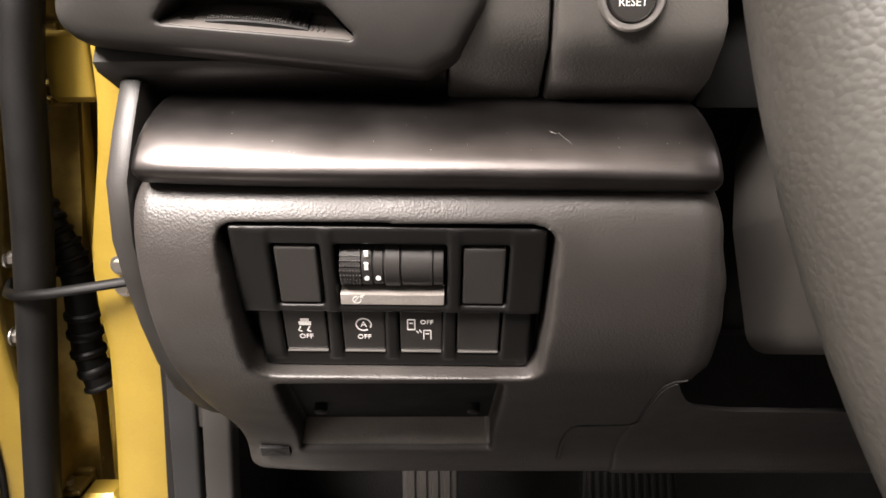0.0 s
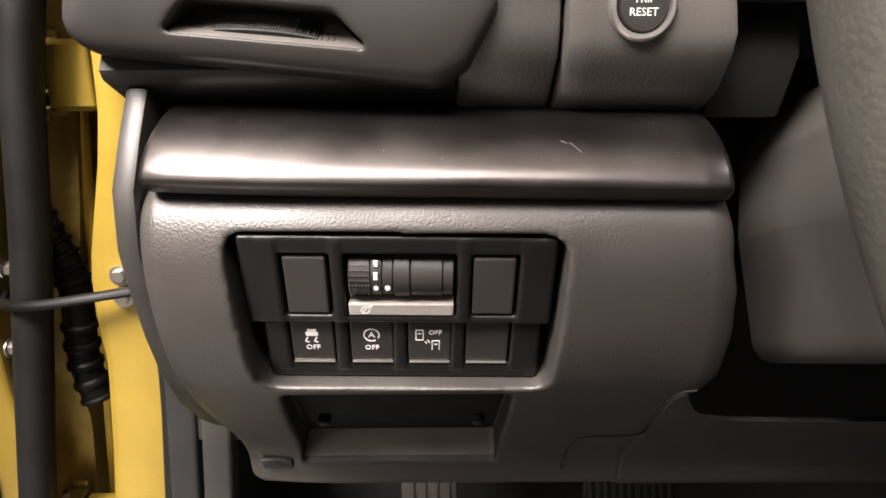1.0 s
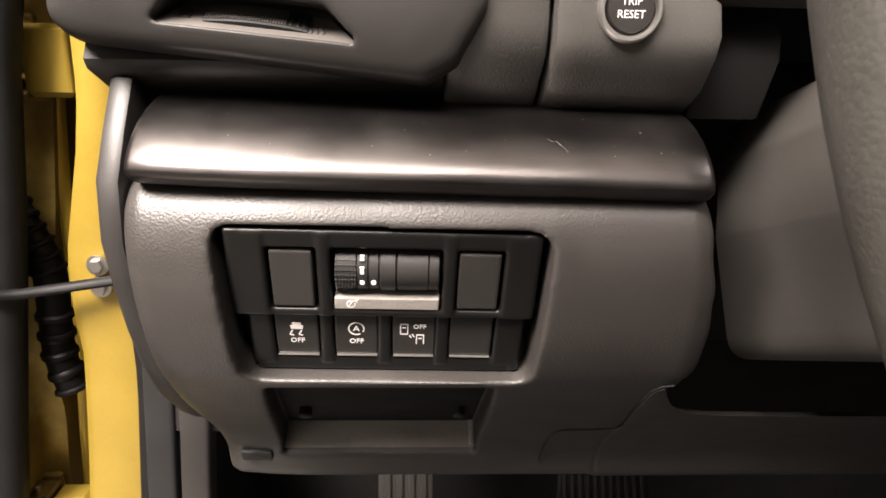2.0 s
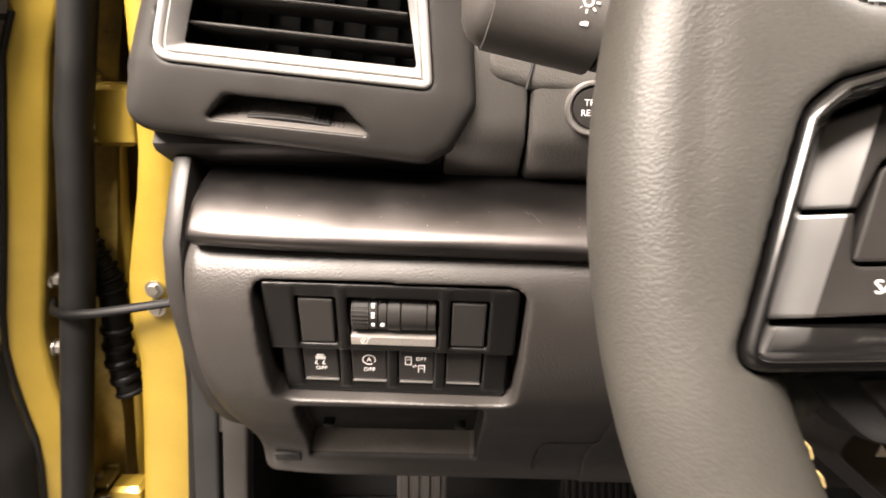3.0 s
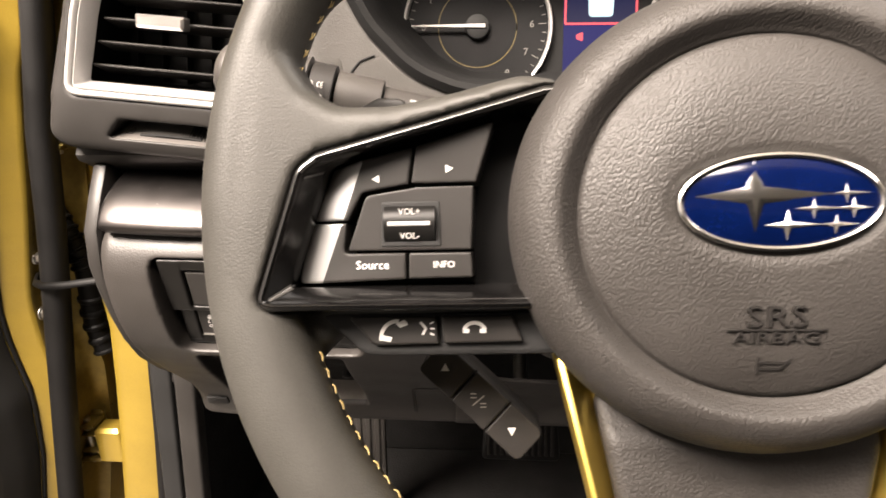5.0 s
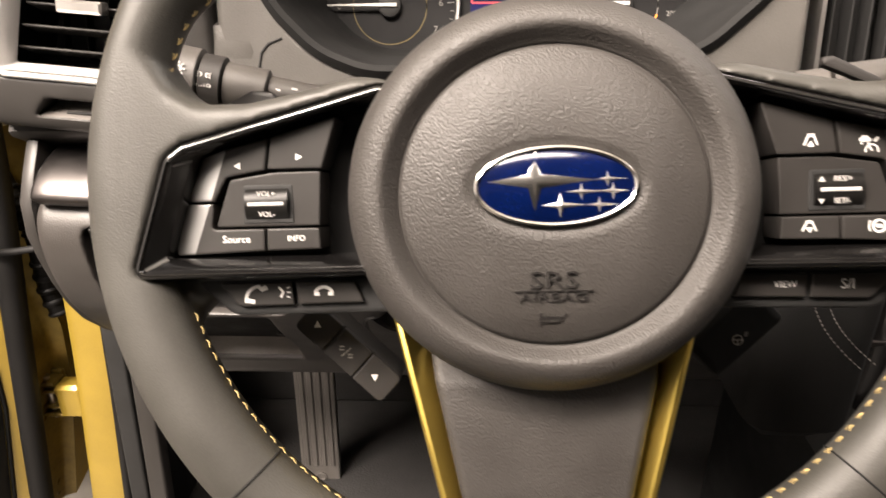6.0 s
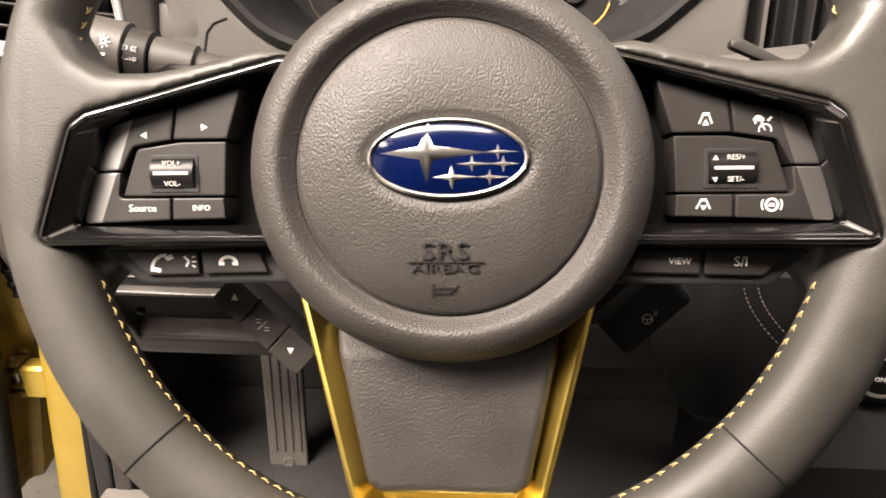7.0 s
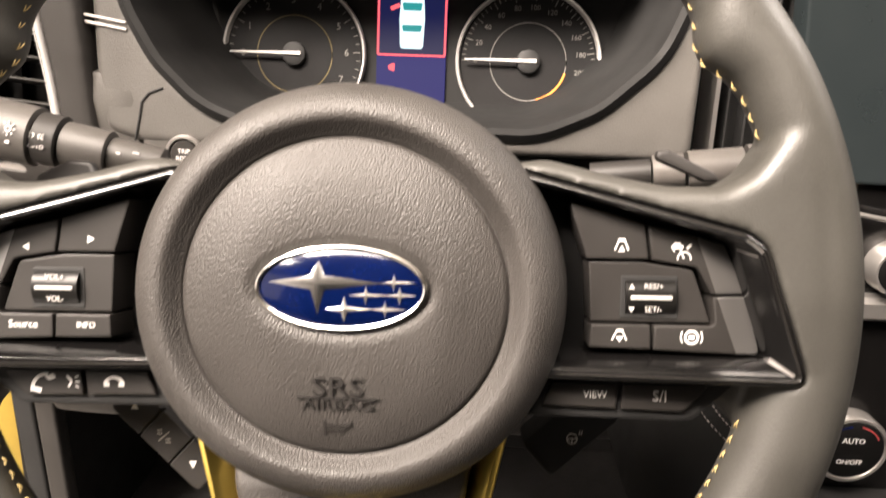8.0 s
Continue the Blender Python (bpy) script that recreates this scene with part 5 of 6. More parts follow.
for cx, nums, a0, red in ((-0.0930, "012345678", 222, 0), (0.0925, ("0", "20", "40", "60", "80", "100", "120", "140", "160", "180", "200", "220", "240", "260"), 222, 1)):
    g = part("gauge", dish([(ellipse(cx, 0, 0.0535, 0.0535), -0.002), (ellipse(cx, 0, 0.0535, 0.0535), 0.0005)]), DIAL, cluster, "round dark gauge face")
    rv = [[(cx + r * math.cos(2 * math.pi * i / 64), r * math.sin(2 * math.pi * i / 64), z) for i in range(64)] for r, z in ((0.0572, -0.002), (0.0572, 0.0040), (0.0564, 0.0054), (0.0550, 0.0046), (0.0540, 0.0006))]
    # ring carries its reflection as a pale colour
    part("gauge_ring", loft(rv, False, False), RING, g, "chrome ring, its shine painted pale")
    part("inner_ring", ring2(cx, 0, 0.0300, 0.0006, 0.0006, n=48), DULL_YELLOW if not red else DIM, g, "thin inner ring")
    if red:
        part("warning_arc", ring2(cx, 0, 0.0302, 0.0014, 0.0010, -75, -15), AMBER, g, "orange arc")
    n = len(nums)
    for i, w in enumerate(nums):
        a = radians(180 - 19 * i) if red else radians(180 - 29.5 * i)
        part("gauge_number", text_shape(w, 0.0075 if not red else 0.0056, cx + 0.0415 * math.cos(a), 0.0415 * math.sin(a), 0.0006), DIM, g, "dim grey number")
    tk = []
    for i in range(4 * (n - 1) + 1):
        a = radians(180 - 19 * i / 4) if red else radians(180 - 29.5 * i / 4)
        ln = 0.006 if i % 4 == 0 else 0.003
        tk.append(bar2(cx + 0.0525 * math.cos(a), 0.0525 * math.sin(a), cx + (0.0525 - ln) * math.cos(a), (0.0525 - ln) * math.sin(a), 0.0006, 0.0006))
    part("gauge_scale", join(*tk), DIM, g, "dim grey scale")
    part("needle", loft([lift([(cx - 0.050, -0.0006), (cx + 0.006, -0.0018), (cx + 0.006, 0.0018), (cx - 0.050, 0.0006)], 0.006), lift([(cx - 0.050, -0.0004), (cx + 0.006, -0.0012), (cx + 0.006, 0.0012), (cx - 0.050, 0.0004)], 0.0075)]), PRINT, g, "pale pointer")
    part("needle_boss", dish([(ellipse(cx, 0, 0.0095, 0.0095, 32), 0.0005), (ellipse(cx, 0, 0.0090, 0.0090, 32), 0.0050), (ellipse(cx, 0, 0.0070, 0.0070, 32), 0.0060)]), BLACK, g)
disp = part("display", slab(rpoly(mm([(-27.5, -46), (27.5, -46), (27.5, 60), (-27.5, 60)]), 0.001, 2), -0.001, 0.0010, 0.0003), SCREEN, cluster, "lit blue display")
part("display_field", slab(rpoly(mm([(-26.5, 2), (26.5, 2), (26.5, 56), (-26.5, 56)]), 0.001, 2), 0.0010, 0.0014, 0.0001), SCREEN_DARK, disp, "dark blue field")
part("display_border", join(*[bar2(*q, 0.0016, 0.0014) for q in ((-0.0265, 0.002, 0.0265, 0.002), (-0.0265, 0.056, 0.0265, 0.056), (-0.0265, 0.002, -0.0265, 0.056), (0.0265, 0.002, 0.0265, 0.056))]), SCREEN_RED, disp, "glowing red border")
part("display_car", poly2(rpoly(mm([(-9, 7), (9, 7), (10, 30), (9, 46), (6, 51), (-6, 51), (-9, 46), (-10, 30)]), 0.003, 3), 0.0014), SCREEN_WHITE, disp, "glowing pale car shape")
part("display_car_glass", join(poly2(rpoly(mm([(-7, 20), (7, 20), (8, 25), (-8, 25)]), 0.001, 2), 0.0017), poly2(rpoly(mm([(-7, 36), (7, 36), (8, 42), (-8, 42)]), 0.001, 2), 0.0017)), SCREEN_TEAL, disp, "teal car windows")
part("display_door", bar2(-0.017, 0.037, -0.010, 0.040, 0.003, 0.0016), SCREEN_RED, disp, "glowing red open door sign")
part("display_warning", poly2(rpoly(mm([(-18, -9), (-13, -11), (-13, -4), (-18, -6)]), 0.0008, 2), 0.0011), SCREEN_RED, disp, "glowing red warning sign")

# ---- stalks ----
def lamp_stalk():
    ob = thing("lamp_stalk", "black lamp and indicator stalk with white printed signs", "stalk", W)
    path0, path1 = Vector((-0.112, 0.054, -0.082)), Vector((-0.205, 0.074, -0.066))
    d = path1 - path0
    # lighter grey segments paint in light from above on the black stalk
    segs = ((0.0, 0.27, 0.0085, SHROUD), (0.275, 0.50, 0.0112, SHROUD), (0.51, 0.625, 0.0132, SMOOTH), (0.635, 1.0, 0.0150, SHROUD))
    for a, b, r, mt in segs:
        part("stalk_segment", tube([path0 + d * a, path0 + d * (a + 0.004), path0 + d * (b - 0.004), path0 + d * b], lambda f, r=r: r * (0.93 if f in (0.0, 1.0) else 1.0), 24), mt, ob)
    tip = [path1 + d.normalized() * (0.0085 * k / 6) for k in range(7)]
    part("stalk_tip", tube(tip, lambda f: 0.0140 * math.sqrt(max(0.02, 1 - f * f)), 24), SHROUD, ob)
    turn = Matrix.Rotation(math.atan2(-d.y, -d.x), 4, "Z")
    band = Matrix.Translation(path0 + d * 0.568) @ turn @ Matrix.Diagonal((0.8, 0.8, 1, 1))
    part("stalk_word", moved(text_shape("AUTO", 0.0036, 0, -0.0055, 0.0118, 0.0008), band), PRINT, ob, "white printed word")
    part("lamp_sign", moved(join(ring2(-0.0026, 0.0008, 0.0012, 0.0007, 0.0130, -90, 90, 0.0006), ring2(0.0026, 0.0008, 0.0012, 0.0007, 0.0130, 90, 270, 0.0006), *[bar2(a * 0.0046, 0.0008 + e * 0.0016, a * 0.0032, 0.0008 + e * 0.0008, 0.0005, 0.0130, 0.0006) for a in (-1, 1) for e in (-1, 0, 1)]), band), PRINT, ob, "white lamp sign")
    knob = Matrix.Translation(path0 + d * 0.69) @ turn
    part("lamp_sign", moved(join(ring2(0, 0.0012, 0.0014, 0.0007, 0.0148, 0, 360, 0.0006), *[bar2(0.0024 * math.cos(radians(q)), 0.0012 + 0.0024 * math.sin(radians(q)), 0.0036 * math.cos(radians(q)), 0.0012 + 0.0036 * math.sin(radians(q)), 0.0006, 0.0148, 0.0006) for q in range(0, 360, 45)]), knob), PRINT, ob, "white lamp sign")
    part("pointer_mark", moved(bar2(-0.0012, -0.0052, 0.0012, -0.0052, 0.0014, 0.0138, 0.0006), knob), PRINT, ob, "white mark")
    for f, y in ((0.11, 0.003), (0.20, 0.001)):
        part("indicator_mark", moved(bar2(-0.0016, y, 0.0016, y, 0.0010, 0.0078, 0.0008), Matrix.Translation(path0 + d * f) @ turn), PRINT, ob, "white mark")
    return ob


lamp_stalk()
wst = thing("wiper_stalk", "black wiper stalk, light painted as grey segments", "stalk", W)
p0, p1 = Vector((0.105, 0.050, -0.088)), Vector((0.200, 0.056, -0.072))
# grey on the outer segments stands for light on them
for a, b, r, mt in ((0.0, 0.3, 0.007, SMOOTH), (0.31, 0.46, 0.0086, GREY), (0.48, 0.74, 0.0096, GREY), (0.76, 1.0, 0.0105, GREY)):
    part("stalk_segment", tube([p0 + (p1 - p0) * a, p0 + (p1 - p0) * (a + 0.004), p0 + (p1 - p0) * (b - 0.004), p0 + (p1 - p0) * b], r, 20), mt, wst)
for s in (-1, 1):
    pad = thing("shift_paddle", "dark grey shift paddle behind the wheel", "shift paddle", W, group="shift paddles")
    part("blade", mirrored(slab(rpoly(mm([(112, 34), (138, 37), (147, 44), (130, 52), (120, 51)]), 0.003, 4), -0.034, -0.030, 0.0015)) if s < 0 else slab(rpoly(mm([(123, 53.5), (143, 44.5), (149, 44.5), (147.5, 47.5), (128, 57.5), (123, 57)]), 0.002, 4), -0.034, -0.030, 0.0015), SMOOTH, pad)

# ---- centre of the dashboard ----
stack = thing("centre_stack", "black centre console stack with climate dials", "centre console", pose(0, 0, 0))
part("stack_body", box(0.545, 0.80, 0.318, 0.50, 0.42, 1.06, 0.012), PIANO, stack, "dark glossy stack face")
# near-black colour stands for the shadow low on the console
part("lower_body", box(0.50, 0.80, 0.26, 0.50, 0.30, 0.62, 0.02), HOOD, stack)
part("silver_trim", box(0.566, 0.66, 0.306, 0.322, 0.792, 0.812, 0.004), SILVER, stack, "satin silver trim under the dials")
screen = thing("touch_screen", "dark glass touch screen with a thin bright lower edge", "screen", pose(0.500, 0.312, 0.900, 84, 0, 0))
part("glass", slab(rpoly([(0.0, 0.0), (0.28, -0.004), (0.28, 0.155), (-0.018, 0.155)], 0.008, 5), -0.02, 0.0, 0.002), SCREEN_GLASS, screen, "dark teal-grey glass")
part("lower_edge", tube([(0.004, 0.0, 0.001), (0.05, -0.022, 0.001), (0.10, -0.030, 0.001)], 0.0018, 8), SILVER, screen, "thin bright edge")


def climate_dial(x, y, z, words):
    dl = thing("climate_dial", "black climate dial with a silver ring", "dial", pose(x, y, z, 84, 0, 0), group="climate dials")
    part("dial_ring", dish([(ellipse(0, 0, 0.0305, 0.0305), -0.020), (ellipse(0, 0, 0.0305, 0.0305), 0.004), (ellipse(0, 0, 0.0295, 0.0295), 0.006), (ellipse(0, 0, 0.0270, 0.0270), 0.006), (ellipse(0, 0, 0.0262, 0.0262), 0.004)]), SILVER, dl, "satin silver ring")
    part("dial_cap", dish([(ellipse(0, 0, 0.0260, 0.0260), 0.0), (ellipse(0, 0, 0.0260, 0.0260), 0.0052), (ellipse(0, 0, 0.0245, 0.0245), 0.006)]), DEEP, dl)
    if words:
        part("dial_word", join(text_shape(words[0], 0.0066, 0, 0.009, 0.006), text_shape(words[1], 0.0058, 0, -0.011, 0.006)), PRINT, dl, "pale printed words")
        part("cold_arc", ring2(0, 0, 0.0225, 0.0012, 0.006, 100, 150), BLUE, dl, "blue arc")
        part("warm_arc", ring2(0, 0, 0.0225, 0.0012, 0.006, 30, 80), RED_PRINT, dl, "red arc")
    return dl


climate_dial(0.594, 0.304, 0.676, ("AUTO", "ON/OFF"))
upper_dial = climate_dial(0.588, 0.304, 0.838, ())
upper_dial.matrix_world = upper_dial.matrix_world @ Matrix.Scale(0.66, 4)
cv = thing("centre_vent", "tall dark centre air vent with upright slats", "air vent", pose(0.470, 0.322, 0.960, 80, 0, 0))
part("vent_frame", loft([lift(rpoly(mm([(-34, -62), (34, -62), (34, 90), (-34, 90)]), 0.006, 4), -0.03), lift(rpoly(mm([(-34, -62), (34, -62), (34, 90), (-34, 90)]), 0.006, 4), 0.003), lift(rpoly(mm([(-31, -59), (31, -59), (31, 87), (-31, 87)]), 0.005, 4), 0.003), lift(rpoly(mm([(-29, -57), (29, -57), (29, 85), (-29, 85)]), 0.004, 4), -0.03)], False, False), SILVER, cv, "satin silver frame")
part("vent_back", box(-0.03, 0.03, -0.058, 0.086, -0.05, -0.045, 0.001), BLACK, cv)
for k in range(4):
    part("slat", box(-0.021 + 0.013 * k, -0.019 + 0.013 * k, -0.056, 0.084, -0.024, -0.008, 0.0006), HOOD, cv)

# ---- pedals ----
foot = thing("foot_rest", "ribbed dark grey foot rest in the footwell", "foot rest", pose(-0.018, 0.555, 0.400, 84, 0, 0) @ pose(0, 0, 0, 0, 0, 0))
part("pad", slab(rpoly(mm([(-28, -112), (28, -112), (28, 170), (-28, 170)]), [0.012, 0.012, 0.006, 0.006], 5), -0.010, 0.0, 0.003), GREY, foot, "worn grey pad")
for x in (-18, -6, 6, 18):
    part("rib", box((x - 4.2) * MM, (x + 4.2) * MM, -0.078, 0.165, -0.001, 0.0022, 0.0018), GREY, foot)
part("fastener", dish([(ellipse(0, -0.096, 0.0085, 0.0085, 24), -0.001), (ellipse(0, -0.096, 0.0085, 0.0085, 24), 0.0020), (ellipse(0, -0.096, 0.0055, 0.0055, 24), 0.0026), (ellipse(0, -0.096, 0.0045, 0.0045, 24), 0.0012)]), GREY, foot, "round moulded fastener")
brake = thing("brake_pedal", "black ribbed rubber brake pedal", "pedal", pose(0.184, 0.560, 0.452, 62, 0, 0))
part("pad", slab(rpoly(mm([(-50, -26), (50, -26), (46, 26), (-46, 26)]), 0.008, 4), -0.012, 0.0, 0.003), RUBBER, brake)
for k in range(11):
    x = (-40 + 8 * k) * MM
    part("rib", box(x - 0.0022, x + 0.0022, -0.020, 0.022, -0.001, 0.0035, 0.0012), SMOOTH, brake)
part("arm", tube([(0, 0, -0.01), (0, 0.06, -0.04), (0, 0.16, -0.06)], 0.009, 10), STEEL, brake)

# ---- door pillar, hinges, door ----
def interp(table, z):
    """A value between the rows of a short table of (height, value)."""
    if z >= table[0][0]:
        return table[0][1]
    for (z0, v0), (z1, v1) in zip(table, table[1:]):
        if z >= z1:
            return v0 + (v1 - v0) * (z0 - z) / (z0 - z1)
    return table[-1][1]


def folded_sheet(section, z0, z1, steps=40, thick=0.0025):
    """An upright sheet whose folds wander with height; section(z) gives its line on the plan."""
    rows = []
    for k in range(steps + 1):
        z = z0 + (z1 - z0) * k / steps
        line = [Vector(p) for p in section(z)]
        back = []
        for i, p in enumerate(line):
            a, b = line[max(0, i - 1)], line[min(len(line) - 1, i + 1)]
            t = (b - a).normalized()
            back.append((p.x + t.y * thick, p.y - t.x * thick))
        rows.append([(p.x, p.y, z) for p in line] + [(x, y, z) for x, y in reversed(back)])
    return loft(rows)


PILLAR_IN = ((1.0, -0.203), (0.850, -0.210), (0.782, -0.218), (0.733, -0.223), (0.704, -0.219), (0.686, -0.213), (0.637, -0.216), (0.528, -0.227), (0.30, -0.255))
PILLAR_OUT = ((1.0, -0.222), (0.854, -0.228), (0.818, -0.234), (0.776, -0.244), (0.742, -0.252), (0.706, -0.254), (0.664, -0.252), (0.589, -0.260), (0.527, -0.268), (0.30, -0.300))


def pillar_line(z):
    a, b = interp(PILLAR_IN, z), interp(PILLAR_OUT, z)
    return [(a + 0.022, 0.482), (a + 0.014, 0.458), (a + 0.004, 0.4485), (a - 0.003, 0.446), (b + 0.004, 0.446), (b - 0.002, 0.449), (b + 0.001, 0.460), (b + 0.012, 0.480), (b + 0.014, 0.600), (b + 0.006, 0.625), (b - 0.09, 0.645)]


pillar = thing("door_pillar", "yellow painted front door pillar", "car body", pose(0, 0, 0), kind="structure")
pf = part("pillar_face", folded_sheet(pillar_line, 0.10, 1.10, 60), PAINT, pillar, "yellow car paint", angle=60)
# recess faces of the pillar take the shaded paint
pf.data.materials.append(PAINT_SHADE)
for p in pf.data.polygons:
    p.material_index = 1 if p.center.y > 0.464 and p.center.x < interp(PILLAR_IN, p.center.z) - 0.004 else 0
part("pillar_seal", tube([(interp(PILLAR_IN, z / 100) + 0.008, 0.440, z / 100) for z in range(12, 72, 3)], 0.0062, 12), RUBBER, pillar, "black rubber door seal")
kick = thing("kick_panel", "dark grey plastic kick panel beside the foot rest", "kick panel", pose(0, 0, 0))
part("outer_panel", moved(box(-0.011, 0.011, -0.008, 0.012, 0.0, 0.42, 0.004), pose(-0.222, 0.430, 0.275, 0, 4.5, 0)), BLACK, kick)
part("inner_panel", moved(box(-0.011, 0.011, -0.008, 0.012, 0.0, 0.42, 0.004), pose(-0.196, 0.426, 0.270, 0, 4.5, 0)), POD_GREY, kick)
solid("side_trim", box(-0.186, -0.140, 0.425, 0.450, 0.612, 0.665, 0.003), SMOOTH, "dark grey corner trim under the dashboard", "trim panel")
solid("sill_plate", box(-0.215, -0.100, 0.20, 0.425, 0.295, 0.372, 0.006), GREY, "grey plastic sill plate beside the footwell", "sill")


def hinge(x, z):
    ob = thing("door_hinge", "yellow painted steel door hinge", "hinge", pose(x, 0.482, z), group="door hinges")
    part("leaf", box(-0.006, 0.026, -0.016, 0.010, -0.024, 0.024, 0.004), PAINT, ob)
    # hinge plates inside the recess, painted in the shaded tone
    part("back_leaf", box(-0.036, -0.008, 0.012, 0.018, -0.030, 0.030, 0.002), PAINT_SHADE, ob)
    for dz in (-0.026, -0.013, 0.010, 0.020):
        part("knuckle", box(-0.036, -0.007, -0.012, 0.012, dz, dz + (0.005 if abs(dz) > 0.015 else 0.003), 0.0015), PAINT_SHADE, ob)
    part("pin", tube([(-0.022, 0, -0.032), (-0.022, 0, 0.030)], 0.0045, 14), STEEL, ob, "steel hinge pin")
    return ob


hinge(-0.266, 0.873), hinge(-0.309, 0.494)
solid("check_strap", join(tube([(-0.216, 0.437, 0.7290), (-0.245, 0.430, 0.7265), (-0.275, 0.426, 0.7230), (-0.300, 0.428, 0.7200), (-0.316, 0.440, 0.7180), (-0.328, 0.462, 0.7165)], 0.0040, 10, squash=0.65)), DEEP, "black door check strap", "door strap")
for z in (0.7375, 0.7210):
    b = thing("strap_bolt", "zinc plated strap bolt on the pillar", "bolt", pose(-0.231, 0.4435, z, 90, 0, 0), group="strap bolts")
    part("head", slab([(0.0052 * math.cos(radians(60 * i)), 0.0052 * math.sin(radians(60 * i))) for i in range(6)], 0.0, 0.005, 0.0008), STEEL, b)
    part("washer", dish([(ellipse(0, 0, 0.0075, 0.0075, 20), -0.001), (ellipse(0, 0, 0.0075, 0.0075, 20), 0.0012)]), STEEL, b)
cd = thing("wiring_conduit", "black corrugated rubber wiring conduit between door and pillar", "conduit", pose(0, 0, 0))
cpath = []
bends = [(-0.3190, 0.492, 0.7900), (-0.3080, 0.484, 0.7745), (-0.2976, 0.479, 0.7544), (-0.2885, 0.478, 0.7341), (-0.2850, 0.478, 0.7132), (-0.2867, 0.478, 0.6845), (-0.2880, 0.478, 0.6497), (-0.2815, 0.477, 0.6187)]
for i in range(31):
    f = i / 30 * (len(bends) - 1)
    k = min(int(f), len(bends) - 2)
    p = [Vector(bends[max(0, min(len(bends) - 1, k + o))]) for o in (-1, 0, 1, 2)]
    u = f - k
    cpath.append(tuple(0.5 * ((2 * p[1]) + (p[2] - p[0]) * u + (2 * p[0] - 5 * p[1] + 4 * p[2] - p[3]) * u * u + (3 * p[1] - p[0] - 3 * p[2] + p[3]) * u ** 3)))
# blacker than the other rubber: the jamb's shade is in the colour
part("sleeve", tube(cpath, 0.0118, 14), DEEP, cd)
for i in list(range(6, 17, 2)) + list(range(22, 31, 2)):
    a, b = Vector(cpath[i - 1]), Vector(cpath[i])
    part("ridge", tube([a.lerp(b, 0.1), a.lerp(b, 0.35), a.lerp(b, 0.75), a.lerp(b, 1.0)], lambda t: 0.0140 if 0.1 < t < 0.9 else 0.0124, 14), DEEP, cd)
# folded rail of the pillar behind the hinges
part("pillar_rail", tube([(-0.278, 0.520, 0.86), (-0.286, 0.520, 0.78), (-0.290, 0.522, 0.70), (-0.300, 0.522, 0.58), (-0.312, 0.522, 0.45)], 0.006, 10, squash=0.7), PAINT, pillar, "folded painted rail")

DOOR_LINING = ((1.0, -0.275), (0.95, -0.285), (0.92, -0.298), (0.78, -0.326), (0.69, -0.346), (0.64, -0.345), (0.58, -0.336), (0.50, -0.344), (0.30, -0.388))
DOOR_SEAL = ((1.05, -0.246), (0.96, -0.262), (0.87, -0.281), (0.77, -0.295), (0.65, -0.316), (0.45, -0.350), (0.30, -0.375))


def door_fold(z):
    """Where the bright strip of the door's edge turns in towards the hinges."""
    return interp(DOOR_LINING, z) + 0.008


def door_line(z):
    a, b, c = interp(DOOR_LINING, z) - 0.023, door_fold(z), interp(DOOR_SEAL, z)
    c = max(c + 0.004, b + 0.014)
    return [(c - 0.010, 0.660), (c - 0.004, 0.560), (c + 0.004, 0.508), (b + 0.006, 0.503), (b + 0.002, 0.496), (b + 0.0025, 0.460), (b + 0.0015, 0.4535), (b - 0.003, 0.4500), (a + 0.004, 0.446), (a - 0.004, 0.439), (a - 0.05, 0.436)]


door = thing("car_door", "open car door with yellow edge and dark grey lining", "car door", pose(0, 0, 0))
de = part("door_edge", folded_sheet(door_line, 0.30, 1.15, 60), PAINT, door, "yellow painted door edge", angle=60)
# faces behind the door edge's fold have shade painted in
de.data.materials.append(PAINT_SHADE)
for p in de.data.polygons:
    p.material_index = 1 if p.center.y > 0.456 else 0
part("door_seal", tube([(interp(DOOR_SEAL, z / 100) + 0.0055, 0.446, z / 100) for z in range(30, 116, 3)], 0.0135, 16), RUBBER, door, "black rubber weatherstrip")


LINING_CREASE = ((0.77, 0.0035), (0.74, 0.008), (0.70, 0.013), (0.65, 0.019), (0.60, 0.022), (0.55, 0.019), (0.50, 0.017), (0.30, 0.016))


def lining_line(z):
    """The door lining's line on the plan; its fifth point ends the black painted shade."""
    a, c = interp(DOOR_LINING, z) - 0.023, interp(LINING_CREASE, z)
    w = 0.010 * math.sin((z - 0.3) * 9)
    turn = [(a + 0.001, 0.441)] + [(a - d, 0.425 - 1.555 * (d - 0.003)) for d in (0.003, 0.003 + (c - 0.003) * 0.3, 0.003 + (c - 0.003) * 0.7, c)]
    return turn + [(a - 0.052, 0.350), (a - 0.070 - w, 0.334), (a - 0.16, 0.27), (a - 0.45, 0.07), (a - 0.90, -0.20)]


dl = part("door_lining", folded_sheet(lining_line, 0.32, 0.944, 64, 0.02), LINING, door, "dark grey plastic lining, fold's shade painted black", angle=60)
# black paints the fold's side turned from the light; lower lining is darker
dl.data.materials.append(BLACK)
dl.data.materials.append(SMOOTH)
for p in dl.data.polygons:
    if p.center.z < 0.77 and interp(DOOR_LINING, p.center.z) - 0.023 - p.center.x < interp(LINING_CREASE, p.center.z):
        p.material_index = 1
    elif p.center.z < 0.68:
        p.material_index = 2
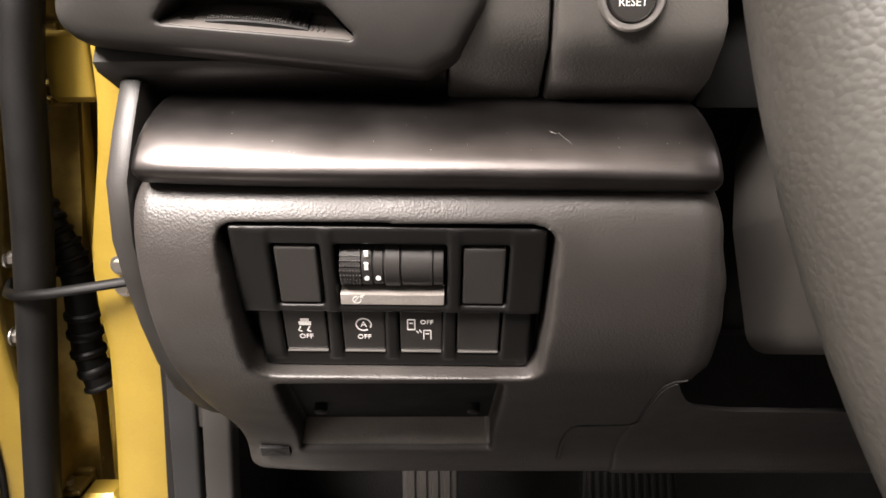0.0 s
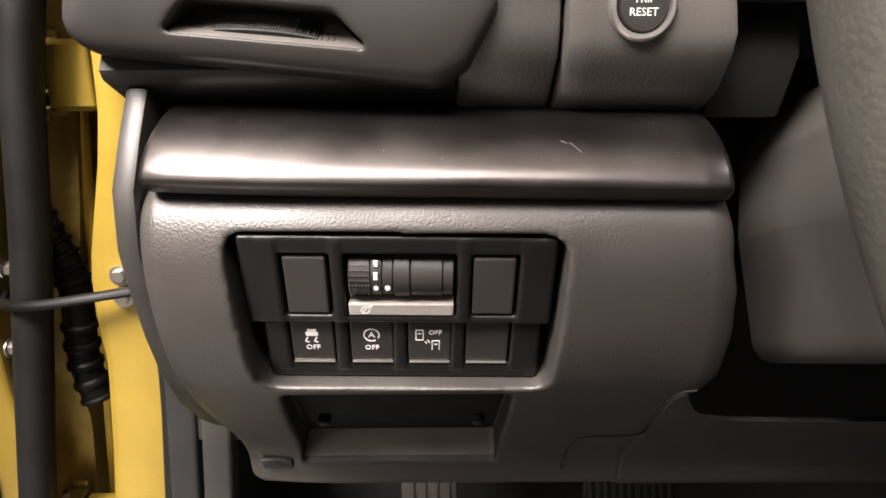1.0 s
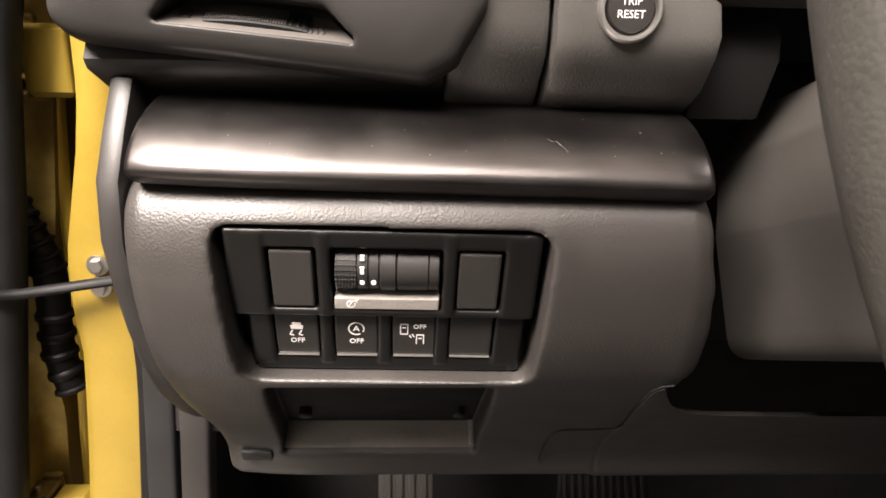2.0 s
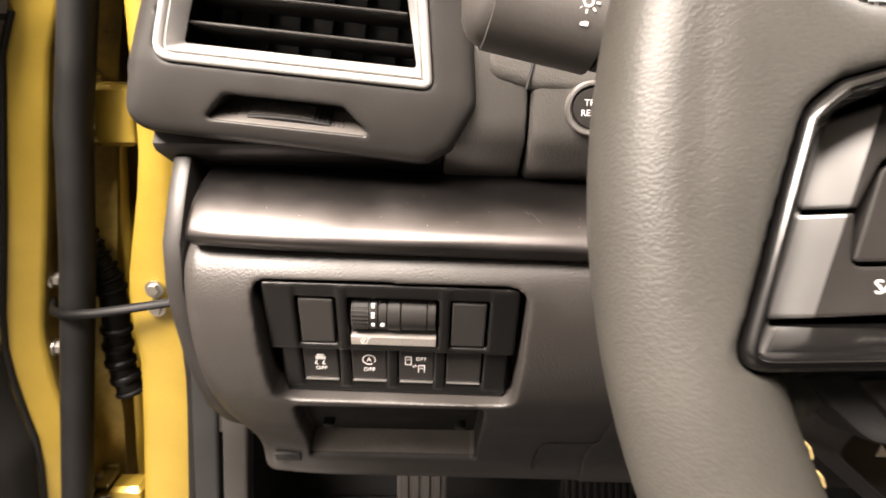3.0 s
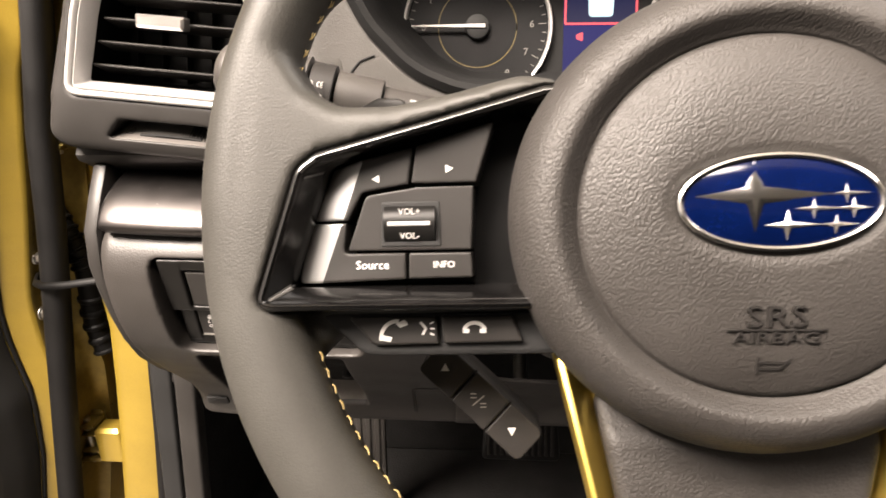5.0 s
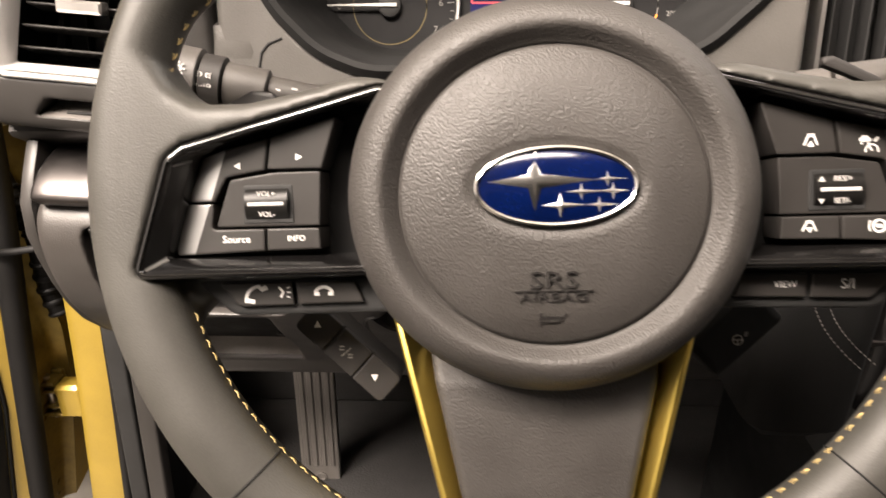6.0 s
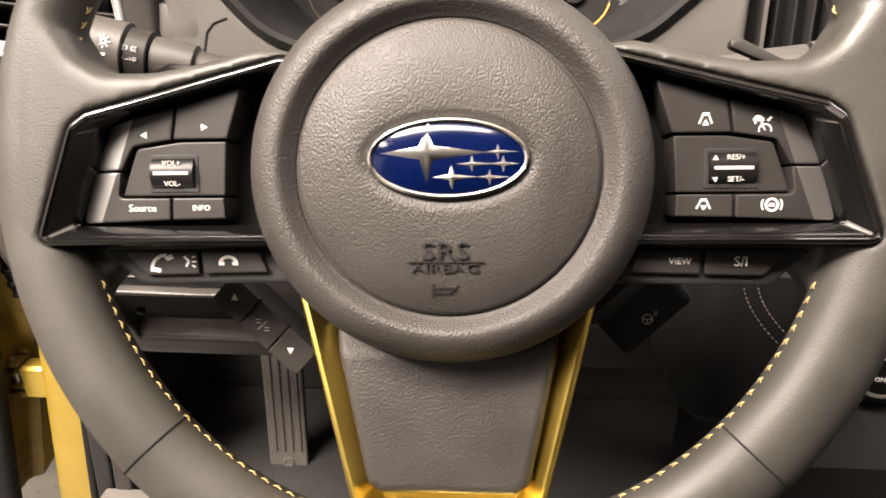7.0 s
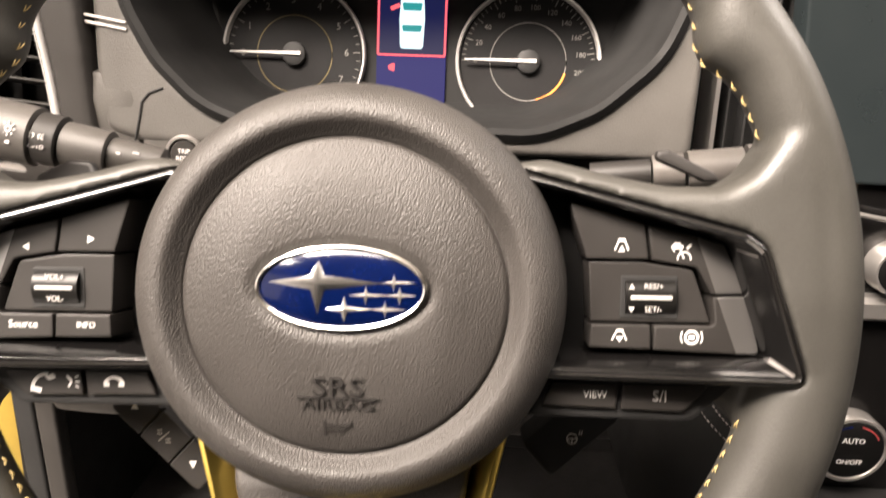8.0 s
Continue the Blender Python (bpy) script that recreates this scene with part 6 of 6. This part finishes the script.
part("lining_joint", folded_sheet(lambda z: [(x + 0.001, y + 0.002) for x, y in lining_line(z)], 0.9435, 0.9485, 2, 0.018), BLACK, door, "black joint", angle=60)
part("window_sill_trim", folded_sheet(lambda z: [(x + 0.002, y - 0.001) for x, y in lining_line(z)], 0.948, 0.985, 6, 0.022), LINING, door, "dark grey sill trim", angle=60)
part("lining_bead", tube([(interp(DOOR_LINING, z / 100) - 0.020, 0.444, z / 100) for z in range(32, 98, 3)], 0.0026, 10), RUBBER, door, "black bead round the lining")
for z in (0.7360, 0.6710):
    part("door_bolt", moved(join(slab([(0.0058 * math.cos(radians(60 * i)), 0.0058 * math.sin(radians(60 * i))) for i in range(6)], -0.001, 0.0065, 0.001), slab(ellipse(0, 0, 0.0078, 0.0078, 20), -0.001, 0.0012, 0.0003), slab(ellipse(0, 0, 0.0029, 0.0029, 14), 0.005, 0.0150, 0.0006)), pose(door_fold(z) + 0.0022, 0.4640, z, 0, 90, 0)), STEEL, door, "zinc plated bolt with nut")

# seam of the lower cover on the knee panel
SEAM = [(0.1165, 0.7372), (0.1121, 0.7363), (0.1095, 0.7330), (0.1080, 0.7280), (0.1074, 0.7180), (0.1078, 0.7080), (0.1095, 0.6930), (0.1108, 0.6850), (0.1100, 0.6795), (0.1070, 0.6775), (0.0930, 0.6763), (0.0800, 0.6756), (0.0765, 0.6720), (0.0748, 0.6620), (0.0741, 0.6450), (0.0738, 0.6280)]
part("cover_seam", tube([(x + 0.0035 * max(0.0, (x - 0.1085) / 0.013), knee_y(z) - 0.0003, z) for x, z in SEAM], 0.0006, 8), BLACK, knee, "dark joint round the lower cover")
part("cover_edge", tube([(x + 0.0014 + 0.0035 * max(0.0, (x - 0.1085) / 0.013), knee_y(z - 0.0012) - 0.0004, z - 0.0012) for x, z in SEAM[1:]], 0.0008, 8), PLASTIC, knee, "rounded edge of the lower cover")

# side of the centre console with two rows of pale stitches
pad = thing("console_knee_pad", "black leather console knee pad with two rows of pale stitches", "knee pad", pose(0, 0, 0))
# pad darkened for the shade behind the wheel
part("pad", box(0.385, 0.456, 0.186, 0.30, 0.690, 0.840, 0.02), HOOD, pad)
for off in (0.0, 0.0085):
    pts = [Vector((0.403 + off + 0.044 * f ** 1.7, 0.1852, 0.822 - 0.060 * f + 0.4 * off * f)) for f in [k / 38 for k in range(39)]]
    for a, b in zip(pts[::2], pts[1::2]):
        part("stitch", tube([a, a.lerp(b, 0.5) + Vector((0, -0.0004, 0)), b], 0.00030, 5), PALE, pad)
